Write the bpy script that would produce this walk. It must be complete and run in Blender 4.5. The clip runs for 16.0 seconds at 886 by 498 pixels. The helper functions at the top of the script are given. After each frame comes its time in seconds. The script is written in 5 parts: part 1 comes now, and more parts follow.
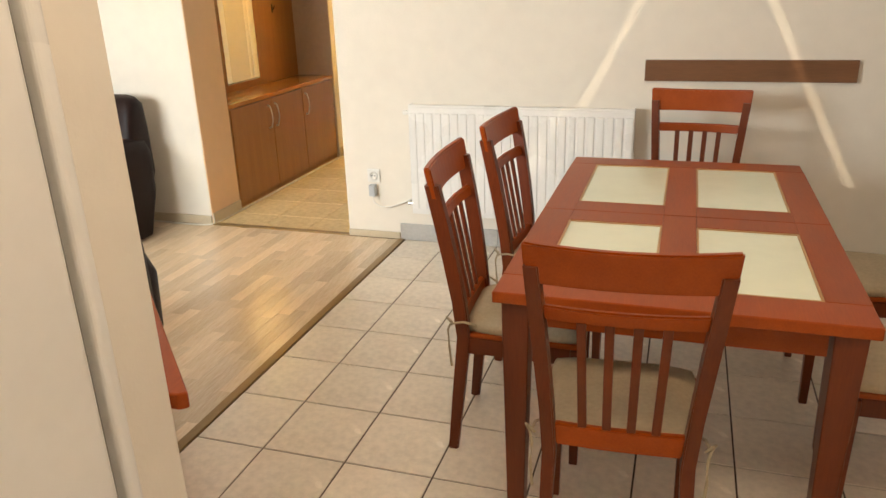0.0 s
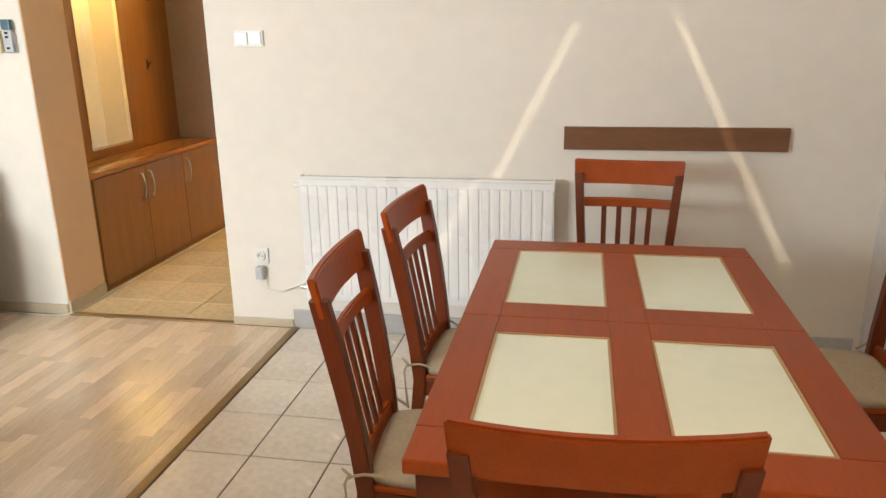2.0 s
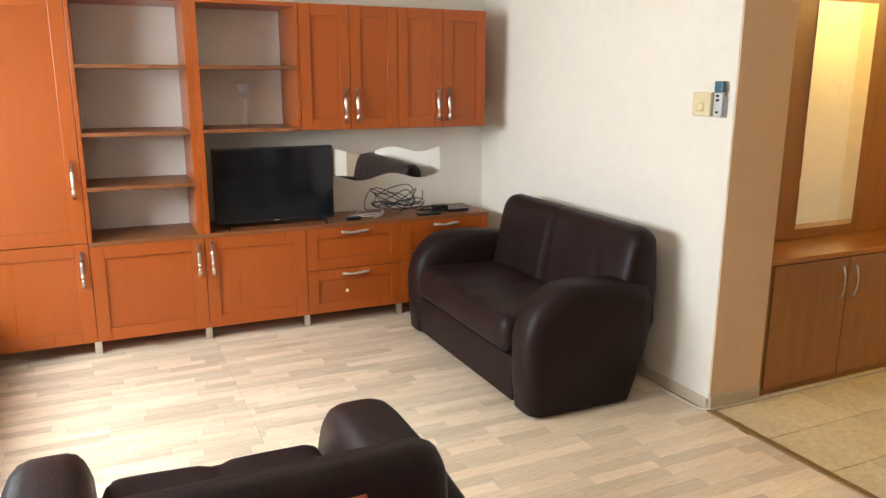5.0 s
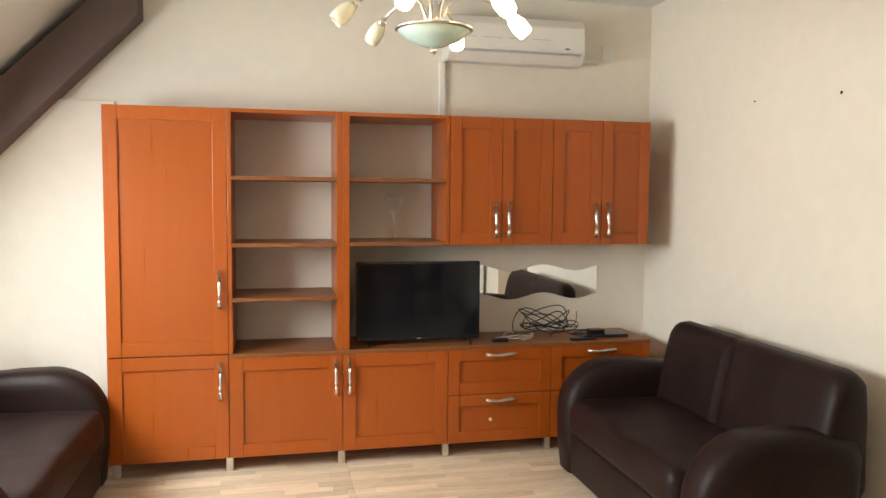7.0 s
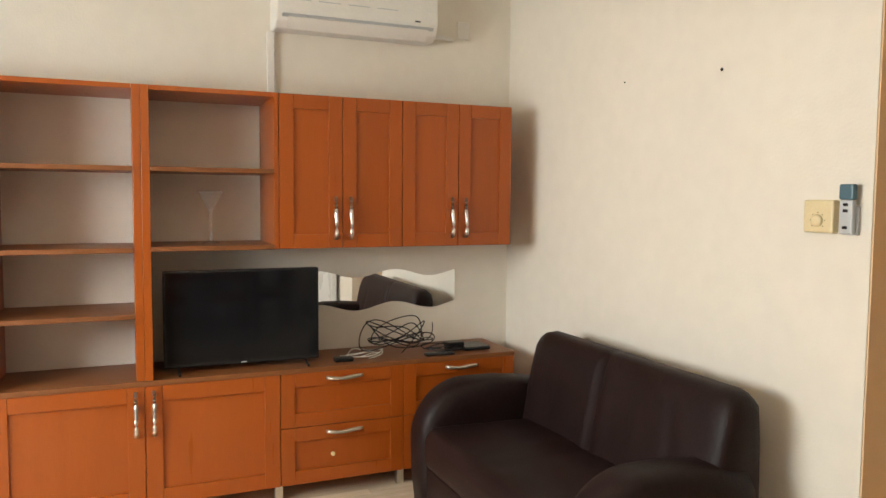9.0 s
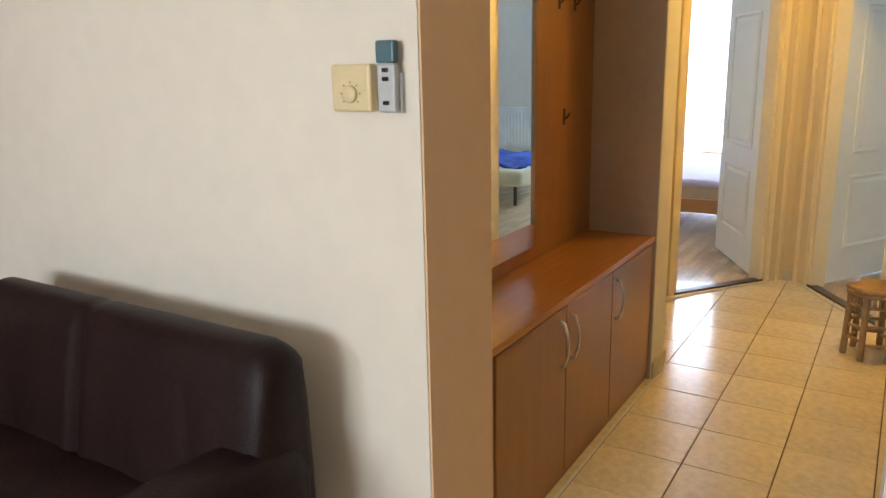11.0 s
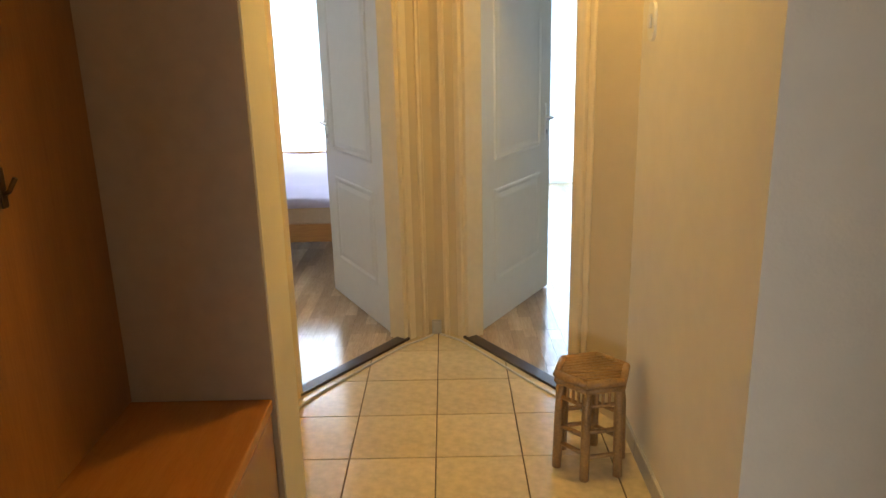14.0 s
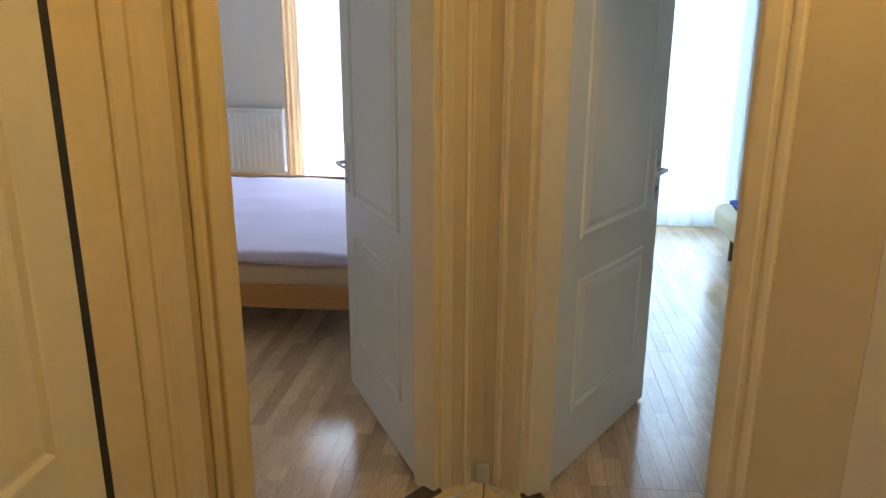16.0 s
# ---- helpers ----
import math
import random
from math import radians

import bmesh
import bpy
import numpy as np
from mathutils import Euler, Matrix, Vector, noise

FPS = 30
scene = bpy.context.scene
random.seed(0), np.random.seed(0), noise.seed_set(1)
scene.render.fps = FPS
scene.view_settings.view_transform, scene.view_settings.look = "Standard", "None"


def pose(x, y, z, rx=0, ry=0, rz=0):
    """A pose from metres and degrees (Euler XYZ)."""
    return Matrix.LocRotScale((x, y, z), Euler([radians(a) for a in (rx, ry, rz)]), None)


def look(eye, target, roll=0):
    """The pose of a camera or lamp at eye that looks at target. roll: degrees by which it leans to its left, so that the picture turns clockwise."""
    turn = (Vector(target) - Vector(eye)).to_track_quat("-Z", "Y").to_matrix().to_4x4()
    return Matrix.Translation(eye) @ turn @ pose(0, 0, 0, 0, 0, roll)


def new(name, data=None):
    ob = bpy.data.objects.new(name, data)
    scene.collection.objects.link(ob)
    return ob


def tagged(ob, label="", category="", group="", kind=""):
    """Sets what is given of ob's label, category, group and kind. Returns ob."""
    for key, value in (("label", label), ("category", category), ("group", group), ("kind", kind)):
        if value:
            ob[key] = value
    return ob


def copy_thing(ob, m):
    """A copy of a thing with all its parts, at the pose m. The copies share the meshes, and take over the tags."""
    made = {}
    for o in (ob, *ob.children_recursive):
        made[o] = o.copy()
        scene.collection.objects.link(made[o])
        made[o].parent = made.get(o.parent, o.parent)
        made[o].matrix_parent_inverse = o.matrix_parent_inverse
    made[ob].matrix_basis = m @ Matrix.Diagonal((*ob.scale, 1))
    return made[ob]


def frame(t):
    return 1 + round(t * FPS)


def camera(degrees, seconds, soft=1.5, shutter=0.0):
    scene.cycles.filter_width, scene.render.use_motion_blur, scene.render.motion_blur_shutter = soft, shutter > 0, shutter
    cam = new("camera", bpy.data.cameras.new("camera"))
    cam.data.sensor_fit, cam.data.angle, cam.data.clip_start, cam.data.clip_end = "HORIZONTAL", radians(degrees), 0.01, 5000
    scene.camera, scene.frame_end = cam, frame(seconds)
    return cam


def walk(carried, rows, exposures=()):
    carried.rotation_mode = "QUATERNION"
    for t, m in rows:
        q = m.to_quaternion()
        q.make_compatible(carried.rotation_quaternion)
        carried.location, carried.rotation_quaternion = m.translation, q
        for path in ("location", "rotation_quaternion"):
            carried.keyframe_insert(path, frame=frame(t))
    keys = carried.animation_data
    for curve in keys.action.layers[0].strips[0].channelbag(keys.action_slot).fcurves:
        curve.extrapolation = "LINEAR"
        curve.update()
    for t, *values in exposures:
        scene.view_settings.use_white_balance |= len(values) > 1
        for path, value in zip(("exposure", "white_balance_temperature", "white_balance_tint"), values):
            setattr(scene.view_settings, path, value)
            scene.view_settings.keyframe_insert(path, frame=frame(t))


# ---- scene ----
cam = camera(61.5, 16.0)
EXPOSURES = [(0, 0.26, 7300, 10), (1, 0.32, 7250, 10), (2.5, 0.18, 6350, 10), (3.5, 0.18, 6200, 10), (5, 0.08, 6550, 10), (8, -0.18, 7450, 10), (10.5, -0.15, 6900, 10), (11, -0.38, 6700, 10), (11.5, -0.45, 6850, 10), (13, -0.5, 7050, 10), (14.5, -0.95, 6750, 10), (16, -1.42, 6600, 10)]
PATH = [
    (0, (1.954, -0.065, 1.532), (1.367, 1.718, 0.84), -1.9),
    (0.5, (1.968, 0.031, 1.545), (1.539, 1.874, 0.897), -2.1),
    (1, (1.926, 0.16, 1.536), (1.586, 2.034, 0.928), -2.0),
    (1.5, (1.848, 0.327, 1.544), (1.539, 2.217, 0.967), -1.6),
    (2, (1.823, 0.468, 1.526), (1.472, 2.354, 0.962), -0.9),
    (2.5, (1.823, 0.669, 1.572), (1.193, 2.48, 1.003), -0.8),
    (3, (1.826, 0.826, 1.565), (0.892, 2.509, 1.02), -0.5),
    (3.5, (1.736, 0.936, 1.565), (0.552, 2.464, 1.054), -0.6),
    (4, (1.682, 1.057, 1.593), (0.244, 2.354, 1.095), -0.45),
    (4.5, (1.600, 1.193, 1.600), (-0.023, 2.257, 1.117), -0.2),
    (5, (1.585, 1.339, 1.624), (-0.185, 2.154, 1.175), 0.2),
    (7.5, (1.115, 1.51, 1.567), (-0.834, 1.947, 1.458), 1.0),
    (8, (0.977, 1.553, 1.548), (-0.962, 2.041, 1.486), 1.0),
    (10.5, (0.121, 2.331, 1.573), (-1.176, 3.786, 1.126), -0.3),
    (11, (-0.032, 2.529, 1.559), (-1.063, 4.173, 1.073), -1.3),
    (11.5, (-0.206, 2.902, 1.558), (-0.958, 4.683, 1.045), -1.5),
    (12, (-0.332, 3.166, 1.555), (-0.803, 5.041, 1.041), -1.2),
    (12.5, (-0.465, 3.433, 1.556), (-0.689, 5.354, 1.047), -1.5),
    (13, (-0.498, 3.741, 1.549), (-0.620, 5.666, 1.018), -1.3),
    (13.5, (-0.524, 4.068, 1.544), (-0.593, 5.989, 0.992), -1.1),
    (14, (-0.586, 4.413, 1.549), (-0.604, 6.333, 0.990), -1.4),
    (14.5, (-0.592, 4.741, 1.548), (-0.570, 6.659, 0.982), -1.0),
    (15, (-0.582, 5.120, 1.554), (-0.589, 7.033, 0.972), 0.2),
    (15.5, (-0.584, 5.434, 1.567), (-0.654, 7.342, 0.970), 0.3),
    (16, (-0.574, 5.725, 1.584), (-0.763, 7.637, 1.028), 0.2),
]
walk(cam, [(t, look(eye, target, roll)) for t, eye, target, roll in PATH], EXPOSURES)

# ---- world, lights, exposure ----
world = bpy.data.worlds.new("world")
scene.world = world
world.use_nodes = True
wn = world.node_tree
sky = wn.nodes.new("ShaderNodeTexSky")
sky.sky_type, sky.sun_disc = "NISHITA", False
sky.sun_elevation, sky.sun_rotation = radians(16.4), radians(216)
wn.nodes["Background"].inputs["Strength"].default_value = 0.13
wn.links.new(sky.outputs[0], wn.nodes["Background"].inputs["Color"])


SUNSIDE = 0.7265                            # the sun stands in the south-west


def lamp(name, kind, m, energy, colour, **kw):
    d = bpy.data.lights.new(name, kind)
    d.energy, d.color = energy, colour
    for k, v in kw.items():
        if k == "size":
            d.size = v
        elif k == "size_y":
            d.shape, d.size_y = "RECTANGLE", v
        elif k == "radius":
            d.shadow_soft_size = v
        elif k == "angle":
            d.angle = v
    ob = new(name, d)
    ob.matrix_world = m
    return ob


lamp("sun", "SUN", look((-4 * SUNSIDE, -4, 4 * math.tan(radians(20))), (0, 0, 0)), 3.0, (1.0, 0.86, 0.66), angle=radians(0.5))
# sky light that enters by the living room's roof window and the bedroom balcony doors
lamp("roof_window_light_living", "AREA", look((-1.35, -0.42, 1.74), (-1.0, 1.9, 0.2)), 205, (0.81, 0.915, 1.0), size=2.1, size_y=0.9)
# added fill lamp that brightens the kitchen; no real source stands here
lamp("kitchen_fill_light", "AREA", look((1.9, 0.50, 2.60), (1.9, 1.75, 0.0)), 18, (1.0, 0.80, 0.60), size=1.2, size_y=0.5)
lamp("balcony_light_left", "AREA", look((-1.7, 11.9, 1.25), (-1.7, 9, 0.7)), 130, (0.68, 0.80, 1.0), size=1.4, size_y=2.2)
lamp("balcony_light_right", "AREA", look((0.5, 11.9, 1.25), (0.1, 9, 0.7)), 85, (0.46, 0.68, 1.0), size=1.1, size_y=2.2)
# warm ceiling lamp of the corridor
lamp("corridor_bulb", "POINT", pose(-0.10, 6.85, 2.40), 60, (1.0, 0.65, 0.18), radius=0.09)


# ---- materials ----
def material(name, colour, rough=0.5, metal=0.0, vary=0.08, scale=6.0, bump=0.0, bump_scale=60.0, stretch=(1, 1, 1), random=0.0, second=None, coat=0.0, spec=0.5):
    """Principled surface with broad and fine variation of tone, and fine relief."""
    m = bpy.data.materials.new(name)
    m.use_nodes = True
    nt = m.node_tree
    b = nt.nodes["Principled BSDF"]
    b.inputs["Roughness"].default_value, b.inputs["Metallic"].default_value = rough, metal
    b.inputs["Coat Weight"].default_value, b.inputs["Specular IOR Level"].default_value = coat, spec
    b.inputs["Coat Roughness"].default_value = 0.2
    tc = nt.nodes.new("ShaderNodeTexCoord")
    mp = nt.nodes.new("ShaderNodeMapping")
    mp.inputs["Scale"].default_value = stretch
    nt.links.new(tc.outputs["Object"], mp.inputs["Vector"])
    n1 = nt.nodes.new("ShaderNodeTexNoise")
    n1.inputs["Scale"].default_value, n1.inputs["Detail"].default_value = scale, 3
    n2 = nt.nodes.new("ShaderNodeTexNoise")
    n2.inputs["Scale"].default_value, n2.inputs["Detail"].default_value = scale * 9, 4
    for n in (n1, n2):
        nt.links.new(mp.outputs[0], n.inputs["Vector"])
    add = nt.nodes.new("ShaderNodeMath")
    add.operation = "ADD"
    nt.links.new(n1.outputs["Fac"], add.inputs[0])
    nt.links.new(n2.outputs["Fac"], add.inputs[1])
    rmp = nt.nodes.new("ShaderNodeMapRange")
    rmp.inputs["From Min"].default_value, rmp.inputs["From Max"].default_value = 0.7, 1.3
    nt.links.new(add.outputs[0], rmp.inputs["Value"])
    mix = nt.nodes.new("ShaderNodeMix")
    mix.data_type = "RGBA"
    lo = second or [c * (1 - vary) for c in colour]
    hi = [min(1, c * (1 + vary)) for c in colour]
    mix.inputs["A"].default_value, mix.inputs["B"].default_value = (*lo, 1), (*hi, 1)
    nt.links.new(rmp.outputs[0], mix.inputs["Factor"])
    out = mix.outputs["Result"]
    if random:
        oi = nt.nodes.new("ShaderNodeObjectInfo")
        hs = nt.nodes.new("ShaderNodeHueSaturation")
        mr = nt.nodes.new("ShaderNodeMapRange")
        mr.inputs["To Min"].default_value, mr.inputs["To Max"].default_value = 1 - random, 1 + random
        nt.links.new(oi.outputs["Random"], mr.inputs["Value"])
        nt.links.new(mr.outputs[0], hs.inputs["Value"])
        nt.links.new(out, hs.inputs["Color"])
        out = hs.outputs[0]
    nt.links.new(out, b.inputs["Base Color"])
    rr = nt.nodes.new("ShaderNodeMapRange")
    rr.inputs["To Min"].default_value, rr.inputs["To Max"].default_value = max(0, rough - 0.06), min(1, rough + 0.06)
    nt.links.new(n1.outputs["Fac"], rr.inputs["Value"])
    nt.links.new(rr.outputs[0], b.inputs["Roughness"])
    if bump:
        n3 = nt.nodes.new("ShaderNodeTexNoise")
        n3.inputs["Scale"].default_value, n3.inputs["Detail"].default_value = bump_scale, 5
        nt.links.new(mp.outputs[0], n3.inputs["Vector"])
        bp = nt.nodes.new("ShaderNodeBump")
        bp.inputs["Strength"].default_value, bp.inputs["Distance"].default_value = bump, 0.004
        nt.links.new(n3.outputs["Fac"], bp.inputs["Height"])
        nt.links.new(bp.outputs[0], b.inputs["Normal"])
    return m


def wood(name, dark, light, rough=0.35, axis="Z", fine=1.0, random=0.06, coat=0.0, bump=0.04, spec=0.38):
    s = {"X": (0.7, 9, 9), "Y": (9, 0.7, 9), "Z": (9, 9, 0.7)}[axis]
    mid = [(a * 0.45 + b * 0.55) for a, b in zip(dark, light)]
    return material(name, light, rough, 0, 0.0, 2.6 * fine, bump, 14, s, random, second=[a * 0.5 + b * 0.5 for a, b in zip(dark, mid)], coat=coat, spec=spec)


def glass(name, colour=(1, 1, 1), rough=0.0):
    m = bpy.data.materials.new(name)
    m.use_nodes = True
    b = m.node_tree.nodes["Principled BSDF"]
    b.inputs["Base Color"].default_value = (*colour, 1)
    b.inputs["Roughness"].default_value, b.inputs["Transmission Weight"].default_value = rough, 1
    return m


def glow(name, colour, strength):
    m = bpy.data.materials.new(name)
    m.use_nodes = True
    b = m.node_tree.nodes["Principled BSDF"]
    b.inputs["Base Color"].default_value = (*colour, 1)
    b.inputs["Emission Color"].default_value, b.inputs["Emission Strength"].default_value = (*colour, 1), strength
    return m


def sheer(name, colour, clear):
    m = bpy.data.materials.new(name)
    m.use_nodes = True
    nt = m.node_tree
    nt.nodes.remove(nt.nodes["Principled BSDF"])
    d, t, p = nt.nodes.new("ShaderNodeBsdfDiffuse"), nt.nodes.new("ShaderNodeBsdfTranslucent"), nt.nodes.new("ShaderNodeBsdfTransparent")
    a, c = nt.nodes.new("ShaderNodeMixShader"), nt.nodes.new("ShaderNodeMixShader")
    d.inputs[0].default_value = t.inputs[0].default_value = (*colour, 1)
    a.inputs[0].default_value, c.inputs[0].default_value = 0.65, clear
    nt.links.new(d.outputs[0], a.inputs[1])
    nt.links.new(t.outputs[0], a.inputs[2])
    nt.links.new(a.outputs[0], c.inputs[1])
    nt.links.new(p.outputs[0], c.inputs[2])
    nt.links.new(c.outputs[0], nt.nodes["Material Output"].inputs["Surface"])
    return m


WALL = material("white_wall_paint", (0.78, 0.725, 0.635), 0.85, vary=0.03, scale=1.3, bump=0.25, bump_scale=90)
WALLPAPER = material("embossed_wallpaper", (0.72, 0.68, 0.66), 0.7, vary=0.05, scale=2.5, bump=0.9, bump_scale=14)
NICHE = material("brown_grey_niche_side", (0.46, 0.36, 0.27), 0.6, vary=0.06, scale=3.0, bump=0.1, bump_scale=40)
PEACH = material("peach_wall_paint", (0.74, 0.51, 0.32), 0.8, vary=0.03, scale=1.5, bump=0.2, bump_scale=90)
# browner and darker than WALL, for the angled walls only
TANWALL = material("tan_angled_wall", (0.60, 0.49, 0.32), 0.8, vary=0.03, scale=1.5, bump=0.2, bump_scale=90)
CEIL = material("ceiling_paint", (0.78, 0.77, 0.75), 0.9, vary=0.02, scale=1.0, bump=0.15, bump_scale=80)
HALLGROUT = material("brown_grout", (0.13, 0.085, 0.045), 0.9, vary=0.2, scale=8)
WORNWOOD = wood("dark_worn_oak", (0.030, 0.018, 0.010), (0.085, 0.052, 0.030), 0.4, "Y", fine=2.0)
BEAM = material("brown_rafter_paint", (0.10, 0.062, 0.052), 0.6, vary=0.12, scale=2.0, bump=0.2, bump_scale=25)
OAKSTRIP = material("oak_strip_laminate", (0.80, 0.66, 0.50), 0.24, vary=0.0, scale=1.8, second=(0.63, 0.48, 0.33), stretch=(9, 0.9, 1), random=0.17, bump=0.04, bump_scale=10)
OAKDARK = material("oak_laminate_bedroom", (0.64, 0.47, 0.30), 0.17, vary=0.0, scale=1.8, second=(0.45, 0.31, 0.18), stretch=(9, 0.9, 1), random=0.20)
TILE = material("grey_beige_floor_tile", (0.80, 0.72, 0.61), 0.26, vary=0.12, scale=4.0, bump=0.03, bump_scale=12, random=0.05)
HTILE = material("cream_floor_tile", (0.74, 0.60, 0.37), 0.19, vary=0.15, scale=3.2, bump=0.03, bump_scale=10, random=0.05)
GROUT = material("dark_grout", (0.08, 0.052, 0.034), 0.9, vary=0.2, scale=8)
SKIRT = material("cream_skirting", (0.55, 0.46, 0.33), 0.45, vary=0.06, scale=6)
GREYSKIRT = material("grey_tile_skirting", (0.46, 0.45, 0.43), 0.4, vary=0.1, scale=7)
BRASS = material("brown_transition_strip", (0.26, 0.16, 0.06), 0.35, 0.3, vary=0.15, scale=7, stretch=(1, 0.3, 1))
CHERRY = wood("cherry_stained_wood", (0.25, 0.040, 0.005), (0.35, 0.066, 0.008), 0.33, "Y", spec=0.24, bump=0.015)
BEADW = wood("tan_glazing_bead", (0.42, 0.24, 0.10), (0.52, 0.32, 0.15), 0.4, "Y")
# same cherry for upright parts, darkened: their shade is put into the colour
CHERRYSHADE = wood("shaded_cherry_wood_upright", (0.10, 0.017, 0.004), (0.16, 0.031, 0.007), 0.33, "Z", coat=0.0)
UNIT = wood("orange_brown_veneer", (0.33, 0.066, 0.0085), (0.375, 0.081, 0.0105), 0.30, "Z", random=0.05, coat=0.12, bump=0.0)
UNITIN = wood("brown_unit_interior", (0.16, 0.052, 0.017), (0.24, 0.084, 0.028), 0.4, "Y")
BEECH = wood("brown_beech_veneer", (0.24, 0.094, 0.025), (0.33, 0.145, 0.042), 0.32, "Z", random=0.04, coat=0.1)
BEECHTOP = wood("brown_beech_top", (0.33, 0.125, 0.030), (0.42, 0.170, 0.043), 0.20, "Y", fine=2.0, random=0.02)
BOARDM = wood("brown_wall_board", (0.13, 0.056, 0.025), (0.20, 0.092, 0.042), 0.45, "X")
PINE = wood("pine_bed_wood", (0.36, 0.16, 0.05), (0.50, 0.24, 0.08), 0.4, "X")
DOORW = material("white_door_paint", (0.76, 0.73, 0.66), 0.32, vary=0.02, scale=2.0, bump=0.05, bump_scale=40)
CASING = material("cream_casing_paint", (0.74, 0.62, 0.42), 0.4, vary=0.04, scale=3.0)
LEATHER = material("dark_brown_leather", (0.0175, 0.0082, 0.0076), 0.48, vary=0.2, scale=5.0, bump=0.35, bump_scale=120, second=(0.013, 0.006, 0.0056), spec=0.2)
CUSHION = material("beige_seat_cloth", (0.46, 0.38, 0.26), 0.9, vary=0.1, scale=9, bump=0.5, bump_scale=220)
FROST = material("frosted_green_glass", (0.80, 0.84, 0.68), 0.12, vary=0.03, scale=2.0)
ENAMEL = material("white_enamel", (0.80, 0.79, 0.76), 0.28, vary=0.02, scale=3.0)
PLASTIC = material("white_plastic", (0.78, 0.76, 0.71), 0.35, vary=0.03, scale=8)
CREAMPL = material("yellowed_plastic", (0.72, 0.60, 0.36), 0.4, vary=0.05, scale=12)
GREYPL = material("grey_plastic", (0.50, 0.52, 0.53), 0.4, vary=0.05, scale=12)
TEAL = material("blue_grey_plastic", (0.07, 0.15, 0.19), 0.35, vary=0.05, scale=12)
# shadow tone for the groove beside the refrigerator
GAPSHADE = material("grey_brown_gap_shade", (0.10, 0.085, 0.065), 0.7, vary=0.1, scale=9)
BLACK = material("black_plastic", (0.012, 0.012, 0.013), 0.25, vary=0.2, scale=12)
SCREEN = material("black_screen", (0.006, 0.007, 0.009), 0.08, vary=0.1, scale=3)
STEEL = material("brushed_steel", (0.70, 0.67, 0.62), 0.30, 1.0, vary=0.08, scale=30)
CHROME = material("chrome", (0.78, 0.77, 0.75), 0.12, 1.0, vary=0.03, scale=10)
BRONZE = material("dark_bronze", (0.10, 0.065, 0.04), 0.4, 0.9, vary=0.1, scale=20)
MIRROR = material("mirror_silver", (0.92, 0.93, 0.92), 0.0, 1.0, vary=0.0, scale=1)
MIRROR.node_tree.nodes["Principled BSDF"].inputs["Roughness"].default_value = 0.01
for _l in list(MIRROR.node_tree.links):
    if _l.to_socket.name == "Roughness":
        MIRROR.node_tree.links.remove(_l)
CANE = material("bamboo_cane", (0.34, 0.20, 0.085), 0.45, vary=0.25, scale=14, bump=0.3, bump_scale=40)
CANEDK = material("dark_bamboo_cane", (0.20, 0.10, 0.035), 0.5, vary=0.25, scale=14)
SHEET = material("lilac_sheet", (0.55, 0.50, 0.66), 0.9, vary=0.04, scale=5, bump=0.2, bump_scale=60)
MATTRESS = material("beige_mattress", (0.52, 0.38, 0.26), 0.85, vary=0.06, scale=8)
BLUE = material("blue_bedspread", (0.015, 0.05, 0.26), 0.85, vary=0.25, scale=6, bump=0.4, bump_scale=30)
CREAMCLOTH = material("cream_mattress_cloth", (0.62, 0.55, 0.38), 0.9, vary=0.08, scale=6)
THINGLASS = sheer("thin_clear_glass", (0.85, 0.87, 0.88), 0.80)
VOILE = sheer("sheer_white_curtain", (0.84, 0.90, 0.97), 0.22)
DRAPE = sheer("peach_drape", (0.80, 0.48, 0.26), 0.03)
PANE = glass("window_glass")
SUNMASK = material("pale_sun_mask", (0.62, 0.58, 0.52), 0.9, vary=0.06, scale=6, bump=0.2, bump_scale=120)
WHITECABLE = material("white_cable", (0.66, 0.62, 0.54), 0.5)
DAY = glow("daylight_distance", (0.54, 0.76, 1.0), 24.0)
BULBON = glow("lit_lamp_glass", (1.0, 0.76, 0.44), 26.0)
BULBOFF = material("cream_lamp_glass", (0.74, 0.72, 0.58), 0.2, vary=0.03, scale=4)
BOWL = material("pale_green_lamp_glass", (0.52, 0.68, 0.64), 0.15, vary=0.05, scale=4)


# ---- mesh helpers ----
def part(name, bm, mat, parent=None, label="", smooth=False):
    bmesh.ops.recalc_face_normals(bm, faces=bm.faces)
    me = bpy.data.meshes.new(name)
    bm.to_mesh(me)
    bm.free()
    me.materials.append(mat)
    if smooth:
        me.polygons.foreach_set("use_smooth", [True] * len(me.polygons))
    ob = new(name, me)
    if parent:
        ob.parent = parent
    if label:
        ob["label"] = label
    return ob


def cuboid(x0, x1, y0, y1, z0, z1, bev=0.0, seg=2, bm=None):
    own = bmesh.new()
    vs = [own.verts.new((x, y, z)) for x in (x0, x1) for y in (y0, y1) for z in (z0, z1)]
    for f in ((0, 1, 3, 2), (4, 6, 7, 5), (0, 4, 5, 1), (2, 3, 7, 6), (0, 2, 6, 4), (1, 5, 7, 3)):
        own.faces.new([vs[i] for i in f])
    if bev:
        bmesh.ops.bevel(own, geom=own.edges[:], offset=bev, segments=seg, affect="EDGES", profile=0.5)
    if bm is None:
        return own
    return merge(bm, own)


def merge(bm, other, m=None):
    me = bpy.data.meshes.new("tmp")
    if m:
        other.transform(m)
    other.to_mesh(me)
    other.free()
    bm.from_mesh(me)
    bpy.data.meshes.remove(me)
    return bm


